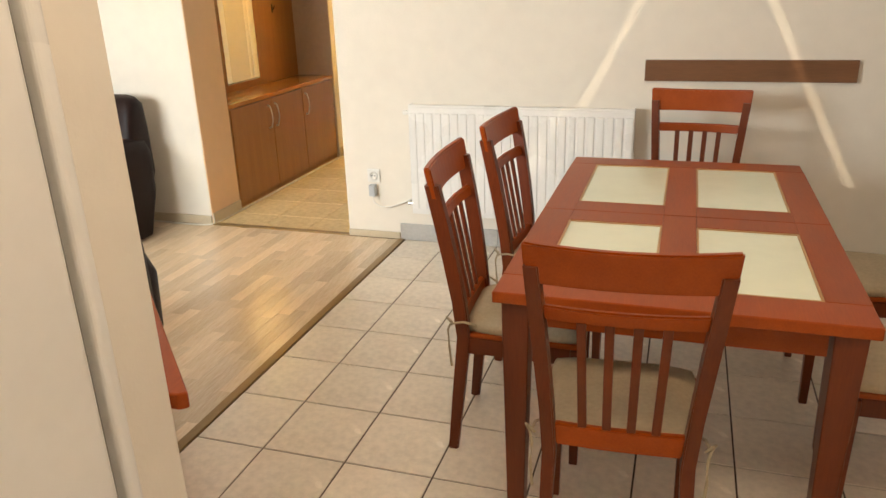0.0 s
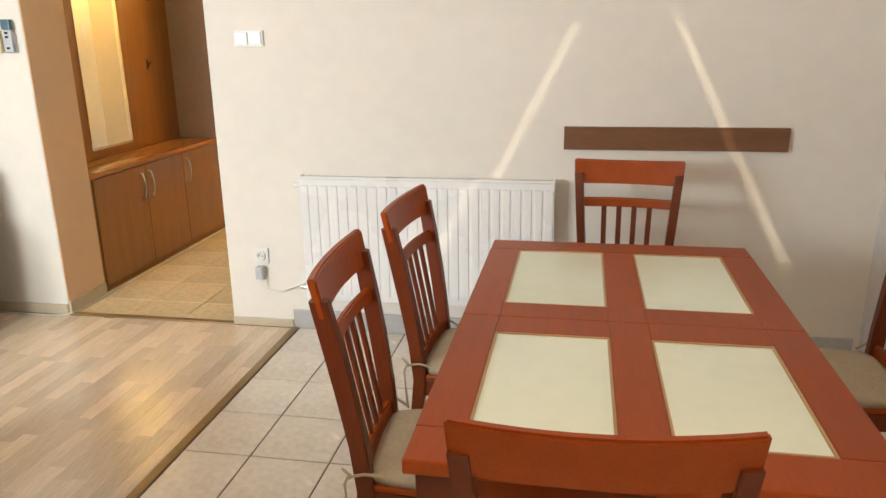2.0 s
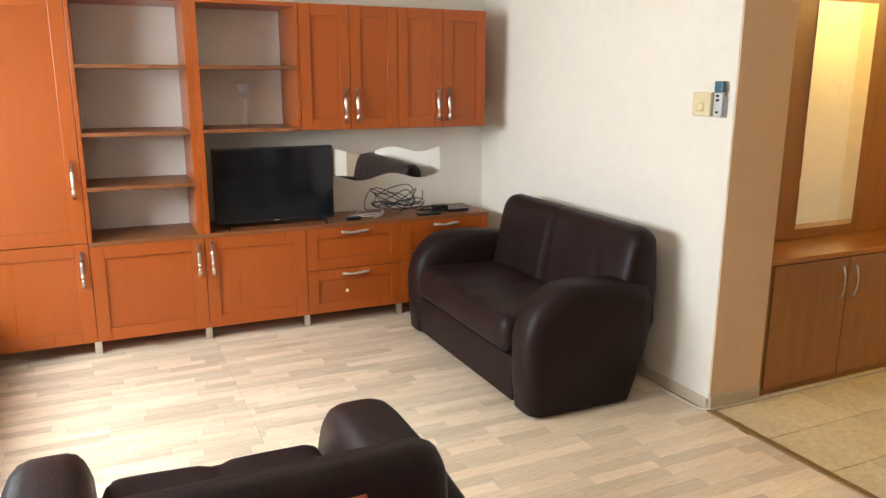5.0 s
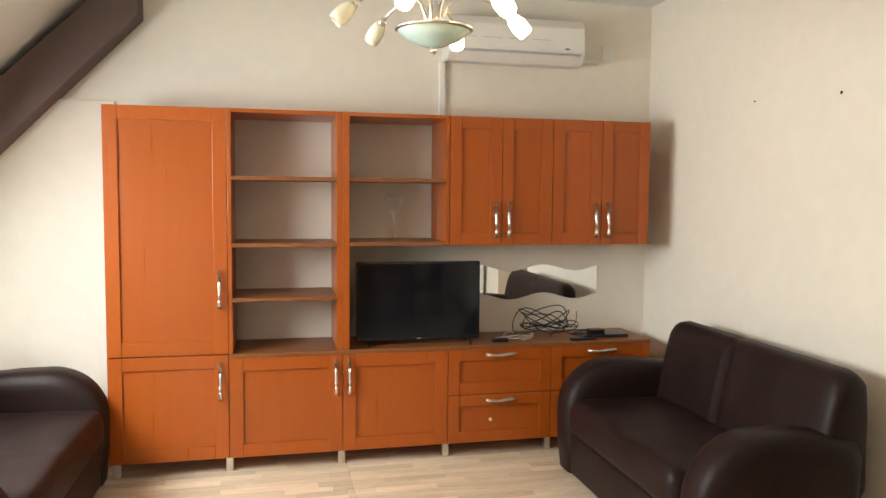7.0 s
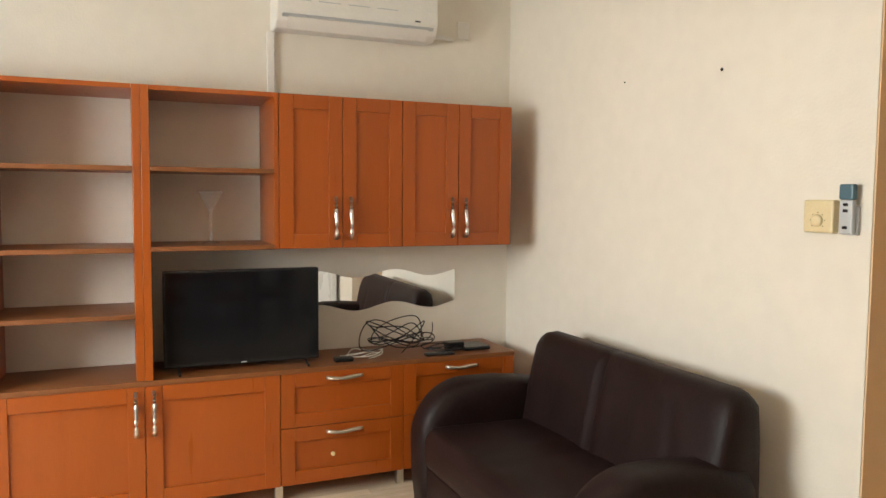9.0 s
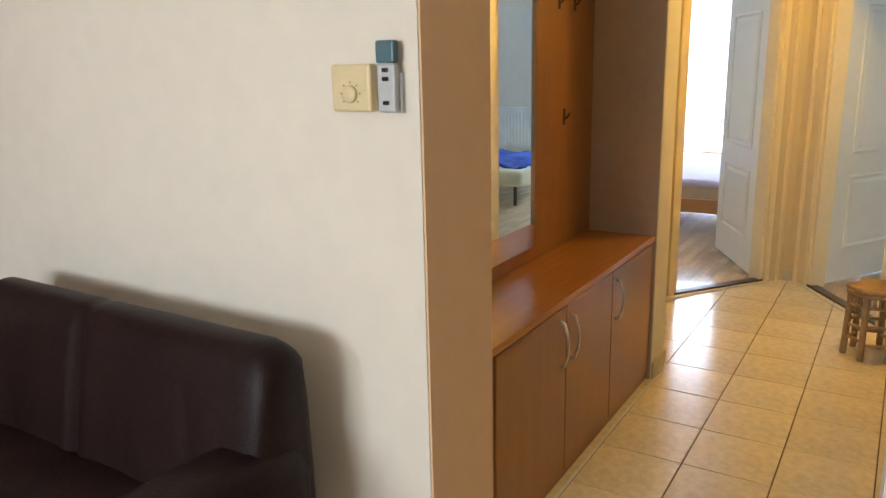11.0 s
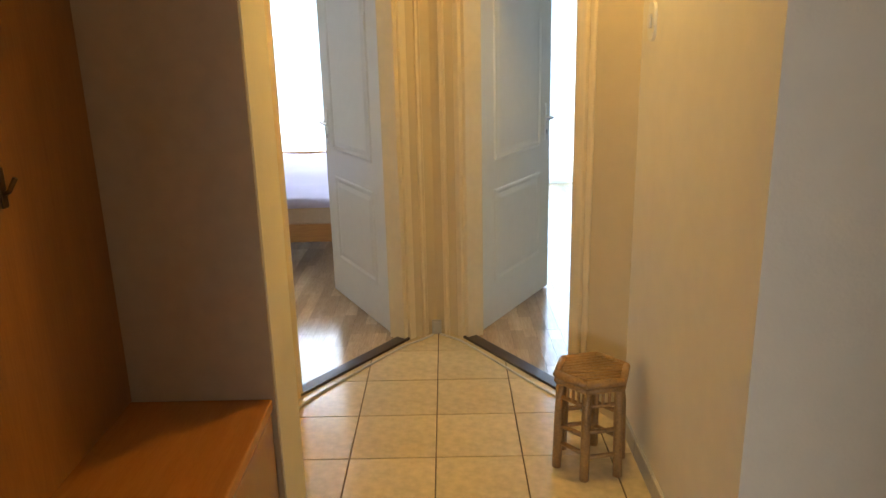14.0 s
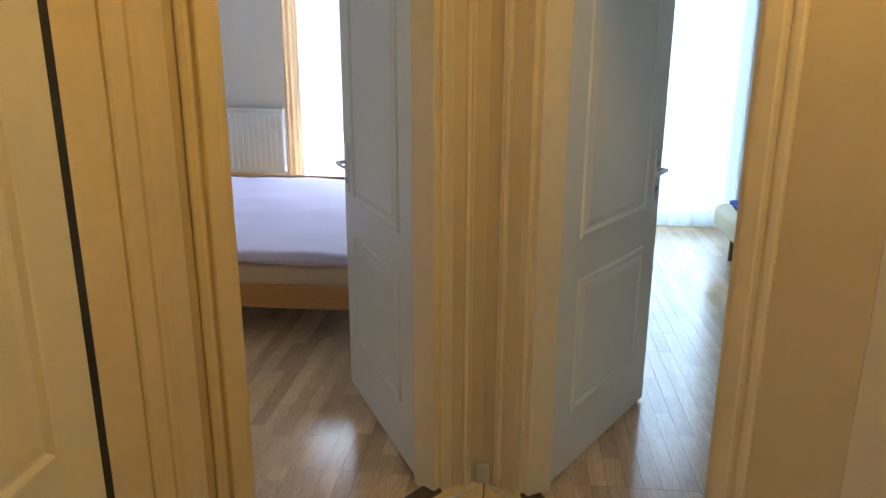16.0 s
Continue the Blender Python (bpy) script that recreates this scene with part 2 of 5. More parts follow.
def prism(points, z0, z1, bev=0.0, seg=2, axis="Z"):
    """A plate with the outline points, pushed along an axis."""
    bm = bmesh.new()
    put = {"Z": lambda a, b, c: (a, b, c), "Y": lambda a, b, c: (a, c, b), "X": lambda a, b, c: (c, a, b)}[axis]
    lo = [bm.verts.new(put(a, b, z0)) for a, b in points]
    hi = [bm.verts.new(put(a, b, z1)) for a, b in points]
    bm.faces.new(lo[::-1])
    bm.faces.new(hi)
    n = len(points)
    for i in range(n):
        bm.faces.new((lo[i], lo[(i + 1) % n], hi[(i + 1) % n], hi[i]))
    bmesh.ops.recalc_face_normals(bm, faces=bm.faces)
    if bev:
        bmesh.ops.bevel(bm, geom=bm.edges[:], offset=bev, segments=seg, affect="EDGES", profile=0.5)
    return bm


def tube(points, r, sides=8, bm=None, taper=None):
    """A round rod along points."""
    bm = bm or bmesh.new()
    pts = [Vector(p) for p in points]
    rings = []
    for i, p in enumerate(pts):
        d = (pts[min(i + 1, len(pts) - 1)] - pts[max(i - 1, 0)]).normalized()
        q = d.to_track_quat("Z", "Y")
        rad = taper[i] if taper else r
        rings.append([bm.verts.new(p + q @ Vector((rad * math.cos(a), rad * math.sin(a), 0))) for a in [2 * math.pi * k / sides for k in range(sides)]])
    for a, b in zip(rings, rings[1:]):
        for k in range(sides):
            bm.faces.new((a[k], a[(k + 1) % sides], b[(k + 1) % sides], b[k]))
    bm.faces.new(rings[0][::-1])
    bm.faces.new(rings[-1])
    return bm


def lathe(profile, sides=24):
    """A turned body from (radius, height) pairs."""
    bm = bmesh.new()
    rings = [[bm.verts.new((max(r, 1e-4) * math.cos(2 * math.pi * k / sides), max(r, 1e-4) * math.sin(2 * math.pi * k / sides), z)) for k in range(sides)] for r, z in profile]
    for a, b in zip(rings, rings[1:]):
        for k in range(sides):
            bm.faces.new((a[k], a[(k + 1) % sides], b[(k + 1) % sides], b[k]))
    bm.faces.new(rings[0][::-1])
    bm.faces.new(rings[-1])
    return bm


def thing(name, label, category, m=None, group=""):
    ob = new(name)
    ob.empty_display_size = 0.05
    if m:
        ob.matrix_world = m
    return tagged(ob, label, category, group)


def structure(name, bm, mat, label, category="wall"):
    return tagged(part(name, bm, mat), label, category, kind="structure")


# ---- structure ----
WX, EX, NY, SY, CZ = -3.48, 3.15, 4.0, -1.35, 2.88
SL = 1.03                                   # rise of the roof slope
SZ = lambda y: 2.48 + (y - 0.24) * SL       # underside of the slope
YC = 0.24 + (CZ - 2.48) / SL                # where the slope meets the flat ceiling

w = cuboid(WX - 0.2, -1.01, NY, 4.34, 0, CZ)
structure("wall_north", w, WALL, "off-white painted living room wall")
w = cuboid(0, EX + 0.2, NY, 4.34, 0, CZ)
structure("wall_north_kitchen", w, WALL, "off-white painted wall behind the dining table")
structure("wall_lintel", cuboid(-1.01, 0, NY, 4.34, 2.2, CZ), WALL, "off-white wall above the open passage")
structure("wall_reveal", cuboid(-1.01, -1.004, NY + 0.004, 4.338, 0.0, 2.2), PEACH, "peach painted side of the passage")


def gable(x0, x1):
    return prism([(SY - 0.3, 0), (NY + 0.34, 0), (NY + 0.34, CZ), (YC, CZ), (SY - 0.3, SZ(SY - 0.3))], x0, x1, axis="X")


structure("wall_west", gable(WX - 0.2, WX), WALL, "off-white painted gable wall behind the wall unit")
structure("wall_east", gable(EX, EX + 0.2), WALLPAPER, "pale embossed wallpaper wall beside the dining table")
structure("wall_south", cuboid(WX, EX, SY - 0.2, SY, 0, SZ(SY) + 0.02), WALL, "low white knee wall under the roof slope")
structure("ceiling", cuboid(WX - 0.2, EX + 0.2, YC, NY, CZ, CZ + 0.12), CEIL, "white flat ceiling", "ceiling")


def slope_panel(x0, x1, ya, yb, t=0.14):
    return prism([(ya, SZ(ya)), (yb, SZ(yb)), (yb, SZ(yb) + t), (ya, SZ(ya) + t)], x0, x1, axis="X")


# the second opening is added, unseen, to go with the kitchen fill lamp
WIN = [(-2.55, -0.15), (1.0, 3.1)]          # roof windows, from x to x
WYA, WYB = -0.85, 0.60
s = bmesh.new()
for a, b in ((WX - 0.2, WIN[0][0]), (WIN[0][1], WIN[1][0]), (WIN[1][1], EX + 0.2)):
    merge(s, slope_panel(a, b, SY - 0.2, YC))
for a, b in WIN:
    merge(s, slope_panel(a, b, SY - 0.2, WYA))
    merge(s, slope_panel(a, b, WYB, YC))
structure("ceiling_slope", s, CEIL, "beige painted sloping attic ceiling with roof openings", "ceiling")
for i, (a, b) in enumerate(WIN):
    fr = bmesh.new()
    for p in ((a, a + 0.06, WYA, WYB), (b - 0.06, b, WYA, WYB)):
        merge(fr, slope_panel(*p, 0.1))
    merge(fr, slope_panel(a + 0.06, b - 0.06, WYA, WYA + 0.05, 0.1))
    merge(fr, slope_panel(a + 0.06, b - 0.06, WYB - 0.05, WYB, 0.1))
    win = structure("window_%d" % (i + 1), fr, PINE, "unseen pine-framed roof window in the sloping ceiling", "window")


def mask_piece(points, lift=0.06):
    """A flat masking sheet in the roof plane, with its outline given in plan."""
    bm = bmesh.new()
    lo = [bm.verts.new((x, y, SZ(y) + lift)) for x, y in points]
    hi = [bm.verts.new((x, y, SZ(y) + lift + 0.006)) for x, y in points]
    bm.faces.new(lo[::-1])
    bm.faces.new(hi)
    n = len(points)
    for k in range(n):
        bm.faces.new((lo[k], lo[(k + 1) % n], hi[(k + 1) % n], hi[k]))
    return bm


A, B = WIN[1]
# added cloth that keeps the sun out of the kitchen opening
blind = thing("roof_blind", "pale cloth closing the added kitchen roof opening", "blind")
part("cloth", mask_piece([(A + 0.06, WYA + 0.05), (B - 0.06, WYA + 0.05), (B - 0.06, WYB - 0.05), (A + 0.06, WYB - 0.05)]), SUNMASK, blind)
# unseen mask added in three cloths: two chinks shape the low sun into streaks
A, B = WIN[0]
ya, yb = WYA + 0.05, WYB - 0.05
SUNK = lambda z: (z - 0.837) / 1.394        # where the sun that meets the wall at height z crosses the roof
SUNX = lambda x, y: x - SUNSIDE * (4 - y)   # and how far to the west
l1, l2 = (SUNX(1.79, SUNK(1.54)), SUNK(1.54)), (SUNX(1.225, SUNK(0.42)), SUNK(0.42))
r1, r2 = (SUNX(2.24, SUNK(1.53)), SUNK(1.53)), (SUNX(2.965, SUNK(0.09)), SUNK(0.09))
lx = lambda y: l1[0] + (y - l1[1]) * (l2[0] - l1[0]) / (l2[1] - l1[1])
rx = lambda y: r1[0] + (y - r1[1]) * (r2[0] - r1[0]) / (r2[1] - r1[1])
h = 0.009
yt, yl = SUNK(1.56), SUNK(0.05)
blind = thing("roof_blind", "unseen pale mask shaping sun streaks in the living room roof window", "blind")
part("cloth", mask_piece([(A + 0.06, ya), (lx(yl) - h, ya), (lx(yl) - h, yl), (lx(yt) - h, yt), (lx(yt) - h, yb), (A + 0.06, yb)]), SUNMASK, blind)
part("cloth", mask_piece([(lx(yl) + h, yl), (rx(yl) - h, yl), (rx(yt) - h, yt), (lx(yt) + h, yt)]), SUNMASK, blind)
part("cloth", mask_piece([(rx(yl) + h, yl), (rx(yl) + h, ya), (B - 0.06, ya), (B - 0.06, yb), (rx(yt) + h, yb), (rx(yt) + h, yt)]), SUNMASK, blind)
part("cloth", mask_piece([(lx(yt) - h - 0.02, yt + 0.001), (rx(yt) + h + 0.01, yt + 0.001), (rx(yt) + h + 0.01, yb), (lx(yt) - h - 0.02, yb)], 0.067), SUNMASK, blind)
part("cloth", mask_piece([(lx(yl) - h - 0.02, ya), (rx(yl) + h + 0.01, ya), (rx(yl) + h + 0.01, yl - 0.001), (lx(yl) - h - 0.02, yl - 0.001)], 0.067), SUNMASK, blind)
# brown rafter against the gable
DR = 0.41
structure("wall_west_lower", cuboid(WX, WX + 0.03, SY, 0.585, 0, 2.125, 0.006), WALL, "proud lower part of the gable wall with a narrow ledge")
structure("roof_beam", prism([(SY - 0.1, SZ(SY - 0.1) - DR), (YC + 0.12, SZ(YC + 0.12) - DR), (YC + 0.12, CZ + 0.02), (SY - 0.1, SZ(SY - 0.1) + 0.02)], WX + 0.01, WX + 0.2, axis="X"), BEAM, "dark brown painted rafter along the sloping ceiling", "beam")

# corridor and bedrooms
HW = -1.36                                   # back of the niche, line of the corridor's west wall
VX, VY = -0.664, 8.14                         # point between the two angled doors
HZ = 2.6
structure("wall_niche_back", cuboid(HW - 0.15, HW, 4.34, 7.31, 0, HZ), WALL, "white wall behind the hall cabinet")
# thin brown-grey sheet, darker than the partition it covers
structure("wall_niche_side", cuboid(HW, -1.003, 5.99, 5.999, 0.0, HZ), NICHE, "brown-grey side of the hall niche")
structure("wall_niche_end", cuboid(HW, -1.0, 6.0, 6.21, 0, HZ), WALL, "short white partition beside the hall cabinet")
structure("wall_corridor_east", cuboid(0.10, 0.24, 6.07, 7.11, 0, HZ), WALL, "white corridor wall beside the bamboo stool")
structure("wall_corridor_face", cuboid(0.24, 0.585, 5.98, 6.10, 0, HZ), WALL, "white corridor wall beside a white door")
structure("wall_corridor_corner", cuboid(0.10, 0.24, 5.98, 6.07, 0, HZ), WALL, "white corridor wall corner")
structure("wall_above_door", cuboid(0.585, 1.55, 5.98, 6.10, 2.08, HZ), WALL, "white wall above a door")
structure("wall_corridor_far_east", cuboid(1.55, 1.67, 4.34, 6.12, 0, HZ), WALL, "white wall closing the corridor")
structure("ceiling_corridor", cuboid(-4.4, 3.4, 4.34, 12.4, HZ, HZ + 0.1), CEIL, "white corridor and bedroom ceiling", "ceiling")
structure("wall_bedroom_divider", cuboid(VX - 0.05, VX + 0.05, VY + 0.1, 12.1, 0, HZ), WALL, "white wall between two bedrooms")
structure("wall_bedroom_west", cuboid(-4.2, -4.1, 7.0, 12.1, 0, HZ), WALL, "white bedroom wall")
structure("wall_bedroom_south_west", cuboid(-4.1, HW - 0.15, 7.0, 7.12, 0, HZ), WALL, "white bedroom wall beside the door")
structure("wall_bedroom_east", cuboid(3.0, 3.1, 7.1, 12.1, 0, HZ), WALL, "white bedroom wall")
structure("wall_bedroom_south_east", cuboid(0.24, 3.0, 7.0, 7.11, 0, HZ), WALL, "white bedroom wall beside the door")
b = bmesh.new()
for x0, x1 in ((-4.2, -2.55), (-0.9, -0.3), (1.28, 3.1)):
    cuboid(x0, x1, 12.1, 12.3, 0, HZ, bm=b)
for x0, x1 in ((-2.55, -0.9), (-0.3, 1.28)):
    cuboid(x0, x1, 12.1, 12.3, 2.3, HZ, bm=b)
structure("wall_bedroom_north", b, WALL, "white bedroom wall with balcony doors")

# floors
structure("floor_laminate_base", cuboid(WX - 0.2, 0.335, SY - 0.2, NY, -0.1, -0.006), GROUT, "dark base under oak laminate", "floor")
structure("floor_tile_base", cuboid(0.335, EX + 0.2, SY - 0.2, NY, -0.1, -0.004), GROUT, "dark grout between floor tiles", "floor")
structure("floor_corridor_base", cuboid(HW - 0.15, 1.67, NY, 8.2, -0.1, -0.007), HALLGROUT, "brown grout between cream floor tiles", "floor")
structure("floor_bedrooms_base", cuboid(-4.2, 3.1, 8.202, 12.3, -0.1, -0.006), GROUT, "dark base under bedroom laminate", "floor")
structure("floor_bedroom_left_base", cuboid(-4.2, HW - 0.155, 7.0, 8.2, -0.1, -0.006), GROUT, "dark base under bedroom laminate", "floor")
structure("floor_bedroom_right_base", cuboid(1.675, 3.1, 7.0, 8.2, -0.1, -0.006), GROUT, "dark base under bedroom laminate", "floor")

# ---- doors ----
def panel_door(name, label, m, width, height=2.0, lip=0.0):
    """A two-panel door leaf hinged at its origin, running along +x; the corridor side faces -y."""
    d = thing(name, label, "door", m)
    tagged(d, kind="structure")
    leaf = cuboid(-lip, width, 0, 0.04, 0.012, height, 0.003)
    part("leaf", leaf, DOORW, d)
    if lip:
        # solid dark strip that draws the shade of the hinge gap
        part("hinge_gap_shade", cuboid(-lip - 0.007, -lip - 0.0005, -0.003, 0.0435, 0.0, height), BRONZE, d, "dark strip standing for shade along the hinges")
    # raised fields: each a stepped moulding that dips and rises again to a flat middle
    steps = ((0.0, 0.0), (0.005, 0.008), (0.015, 0.0095), (0.026, 0.0015), (0.032, 0.001), (0.056, 0.007))
    for z0, z1 in ((0.245, 0.755), (0.905, 1.86)):
        for side in (-1, 1):
            bm = bmesh.new()
            rings = []
            for inset, rise in steps:
                y = (-rise if side < 0 else 0.04 + rise)
                xa, xb, za, zb = 0.12 + inset, width - 0.14 - inset, z0 + inset, z1 - inset
                rings.append([bm.verts.new(p) for p in ((xa, y, za), (xb, y, za), (xb, y, zb), (xa, y, zb))])
            for a, b in zip(rings, rings[1:]):
                for k in range(4):
                    bm.faces.new((a[k], a[(k + 1) % 4], b[(k + 1) % 4], b[k]))
            bm.faces.new(rings[-1])
            bm.faces.new(rings[0][::-1])
            part("panel", bm, DOORW, d)
    for side in (-1, 1):
        y = -0.0015 if side < 0 else 0.0415
        pl = part("handle_plate", cuboid(width - 0.075, width - 0.04, y - 0.004, y + 0.004, 0.93, 1.14, 0.003), STEEL, d, "brushed steel plate")
        yy = y + side * 0.045
        part("handle_lever", tube([(width - 0.057, y, 1.06), (width - 0.057, yy, 1.06), (width - 0.075, yy + side * 0.004, 1.06), (width - 0.17, yy, 1.056)], 0.008, 8), STEEL, pl)
        part("keyhole", cuboid(width - 0.061, width - 0.053, min(y, y + side * 0.006), max(y, y + side * 0.006), 0.965, 0.99, 0.002), BLACK, pl)
    return d


panel_door("door_1", "white two-panel bedroom door standing open", pose(-0.885, 8.15, 0, 0, 0, 118.4), 0.83, lip=0.03)
panel_door("door_2", "white two-panel bedroom door standing half open", Matrix.Translation((-0.445, 8.15, 0)) @ Matrix.Diagonal((-1, 1, 1, 1)) @ pose(0, 0, 0, 0, 0, 121.4), 0.83, lip=0.03)
part("edge_strip", cuboid(0.831, 0.845, 0.004, 0.03, 0.30, 1.99, 0.002), BLACK, bpy.data.objects["door_2"], "dark strip along the door's edge")
panel_door("door_3", "closed white panel door at the corridor's side", pose(0.665, 6.015, 0, 0, 0, 0), 0.80)
panel_door("door_4", "closed cream-lit panel door in the corridor's west wall", pose(HW + 0.004, 6.866, 0, 0, 0, -90), 0.63)


MOULD = ((0, 0), (0, 0.018), (0.04, 0.022), (0.50, 0.022), (0.55, 0.019), (0.59, 0.005), (0.66, 0.005), (0.70, 0.014), (0.80, 0.017), (0.95, 0.015), (1, 0.012), (1, 0))
REEDED = ((0, 0), (0, 0.016), (0.04, 0.019), (0.46, 0.019), (0.49, 0.012), (0.52, 0.021), (0.57, 0.023), (0.61, 0.017), (0.66, 0.015), (0.76, 0.021), (0.88, 0.023), (0.96, 0.018), (1, 0.010), (1, 0))


def moulded(a, b, n, z0, z1, depth=1.0, outline=MOULD):
    """An upright board from plan point a to b with beads and a hollow across it; n points off the wall."""
    return prism([(a[0] + (b[0] - a[0]) * u + n.x * d * depth, a[1] + (b[1] - a[1]) * u + n.y * d * depth) for u, d in outline], z0, z1)


def casing(name, a, b, label, depth=0.10, height=2.06, width=0.08):
    """Moulded door lining between floor points a and b; the corridor lies to the right of a to b."""
    A, B = Vector((*a, 0)), Vector((*b, 0))
    L = (B - A).length
    ang = math.atan2(B.y - A.y, B.x - A.x)
    t = thing(name, label, "door frame", Matrix.Translation(A) @ Matrix.Rotation(ang, 4, "Z"))
    tagged(t, kind="structure")
    for x in (0, L):
        s = 1 if x == 0 else -1
        part("jamb", cuboid(min(x, x + s * 0.035), max(x, x + s * 0.035), 0, depth, 0, height, 0.003), CASING, t)
        part("architrave", moulded((x + s * 0.008, 0.004), (x - s * 0.082, 0.004), Vector((0, -1, 0)), 0, height + 0.06), CASING, t)
    part("head", cuboid(-0.08, L + 0.08, -0.018, 0, height, height + 0.08, 0.005, 3), CASING, t)
    part("head_lining", cuboid(0.035, L - 0.035, 0, depth, height - 0.035, height, 0.003), CASING, t)
    return t


# angled walls: a short piece beside the middle, the doorway, and a piece to the corridor's side wall
H0L, H1L, EL = (-0.81, 8.055), (-1.28, 7.42), (HW, 7.312)
H0R, H1R, ER = (-0.518, 8.06), (-0.064, 7.366), (0.10, 7.112)


def quad(p, q, n, t, z0, z1):
    return prism([p, q, (q[0] + n.x * t, q[1] + n.y * t), (p[0] + n.x * t, p[1] + n.y * t)], z0, z1)


for nm, h0, h1, e in (("left", H0L, H1L, EL), ("right", H0R, H1R, ER)):
    d = Vector((h1[0] - h0[0], h1[1] - h0[1], 0)).normalized()
    n = Vector((-d.y, d.x, 0))
    n = -n if n.y < 0 else n                 # away from the corridor
    a, b2 = (h1, h0) if nm == "left" else (h0, h1)
    casing("door_frame_" + nm, a, b2, "cream painted moulded frame of an angled bedroom doorway")
    bm = bmesh.new()
    merge(bm, quad((VX, VY), h0, Vector((0, 1, 0)), 0.09, 0, HZ))
    merge(bm, quad(h1, e, n, 0.1, 0, HZ))
    merge(bm, quad(h0, h1, n, 0.1, 2.06, HZ))
    structure("wall_angled_" + nm, bm, TANWALL, "tan angled wall round a bedroom doorway")
    o = lambda p, k: (p[0] + n.x * k, p[1] + n.y * k)
    th = prism([o(h0, -0.012), o(h1, -0.012), o(h1, 0.055), o(h0, 0.055)], -0.003, 0.012, 0.003)
    tagged(part("threshold_" + nm, th, WORNWOOD), "dark brown worn wooden threshold strip", "threshold", kind="structure")
tagged(part("baseboard_corner", cuboid(VX - 0.025, VX + 0.025, VY - 0.032, VY - 0.004, 0.001, 0.075, 0.004), GREYSKIRT), "grey skirting piece between two doorways", "skirting", kind="structure")


# slender beads between each casing and the corner
for h0 in (H0L, H0R):
    A, B = Vector((*h0, 0)), Vector((VX, VY, 0))
    d = (B - A).normalized()
    n = Vector((d.y, -d.x, 0))
    n = -n if n.y > 0 else n
    p, q = A + d * 0.084, A + d * 0.112
    t = thing("door_moulding", "slender cream bead beside the bedroom doorway", "door frame")
    tagged(t, kind="structure")
    part("bead", moulded((p.x, p.y), (q.x, q.y), n, 0.0, 2.10, 0.8, REEDED), CASING, t)


# moulded boards between the west door and the angled doorway
wf = thing("door_frame_west", "cream moulded boards beside the corridor's west door", "door frame")
tagged(wf, kind="structure")
# black filling paints the dark of the gap between leaf and frame
part("door_gap_shade", cuboid(HW + 0.001, HW + 0.038, 6.8675, 6.8985, 0.0, 2.05), BLACK, wf, "black strip standing for the shaded gap beside the door")
part("backing", cuboid(HW, HW + 0.020, 6.8995, 7.305, 0, 2.1), CASING, wf)
part("flat_board", cuboid(HW + 0.0205, HW + 0.038, 6.899, 7.040, 0, 2.1, 0.004, 2), CASING, wf)
part("reeded_board", moulded((HW + 0.0205, 7.041), (HW + 0.0205, 7.20), Vector((1, 0, 0)), 0.0, 2.1, 1.35, REEDED), CASING, wf)
part("outer_board", cuboid(HW + 0.0205, HW + 0.034, 7.201, 7.305, 0, 2.1, 0.005, 2), CASING, wf)


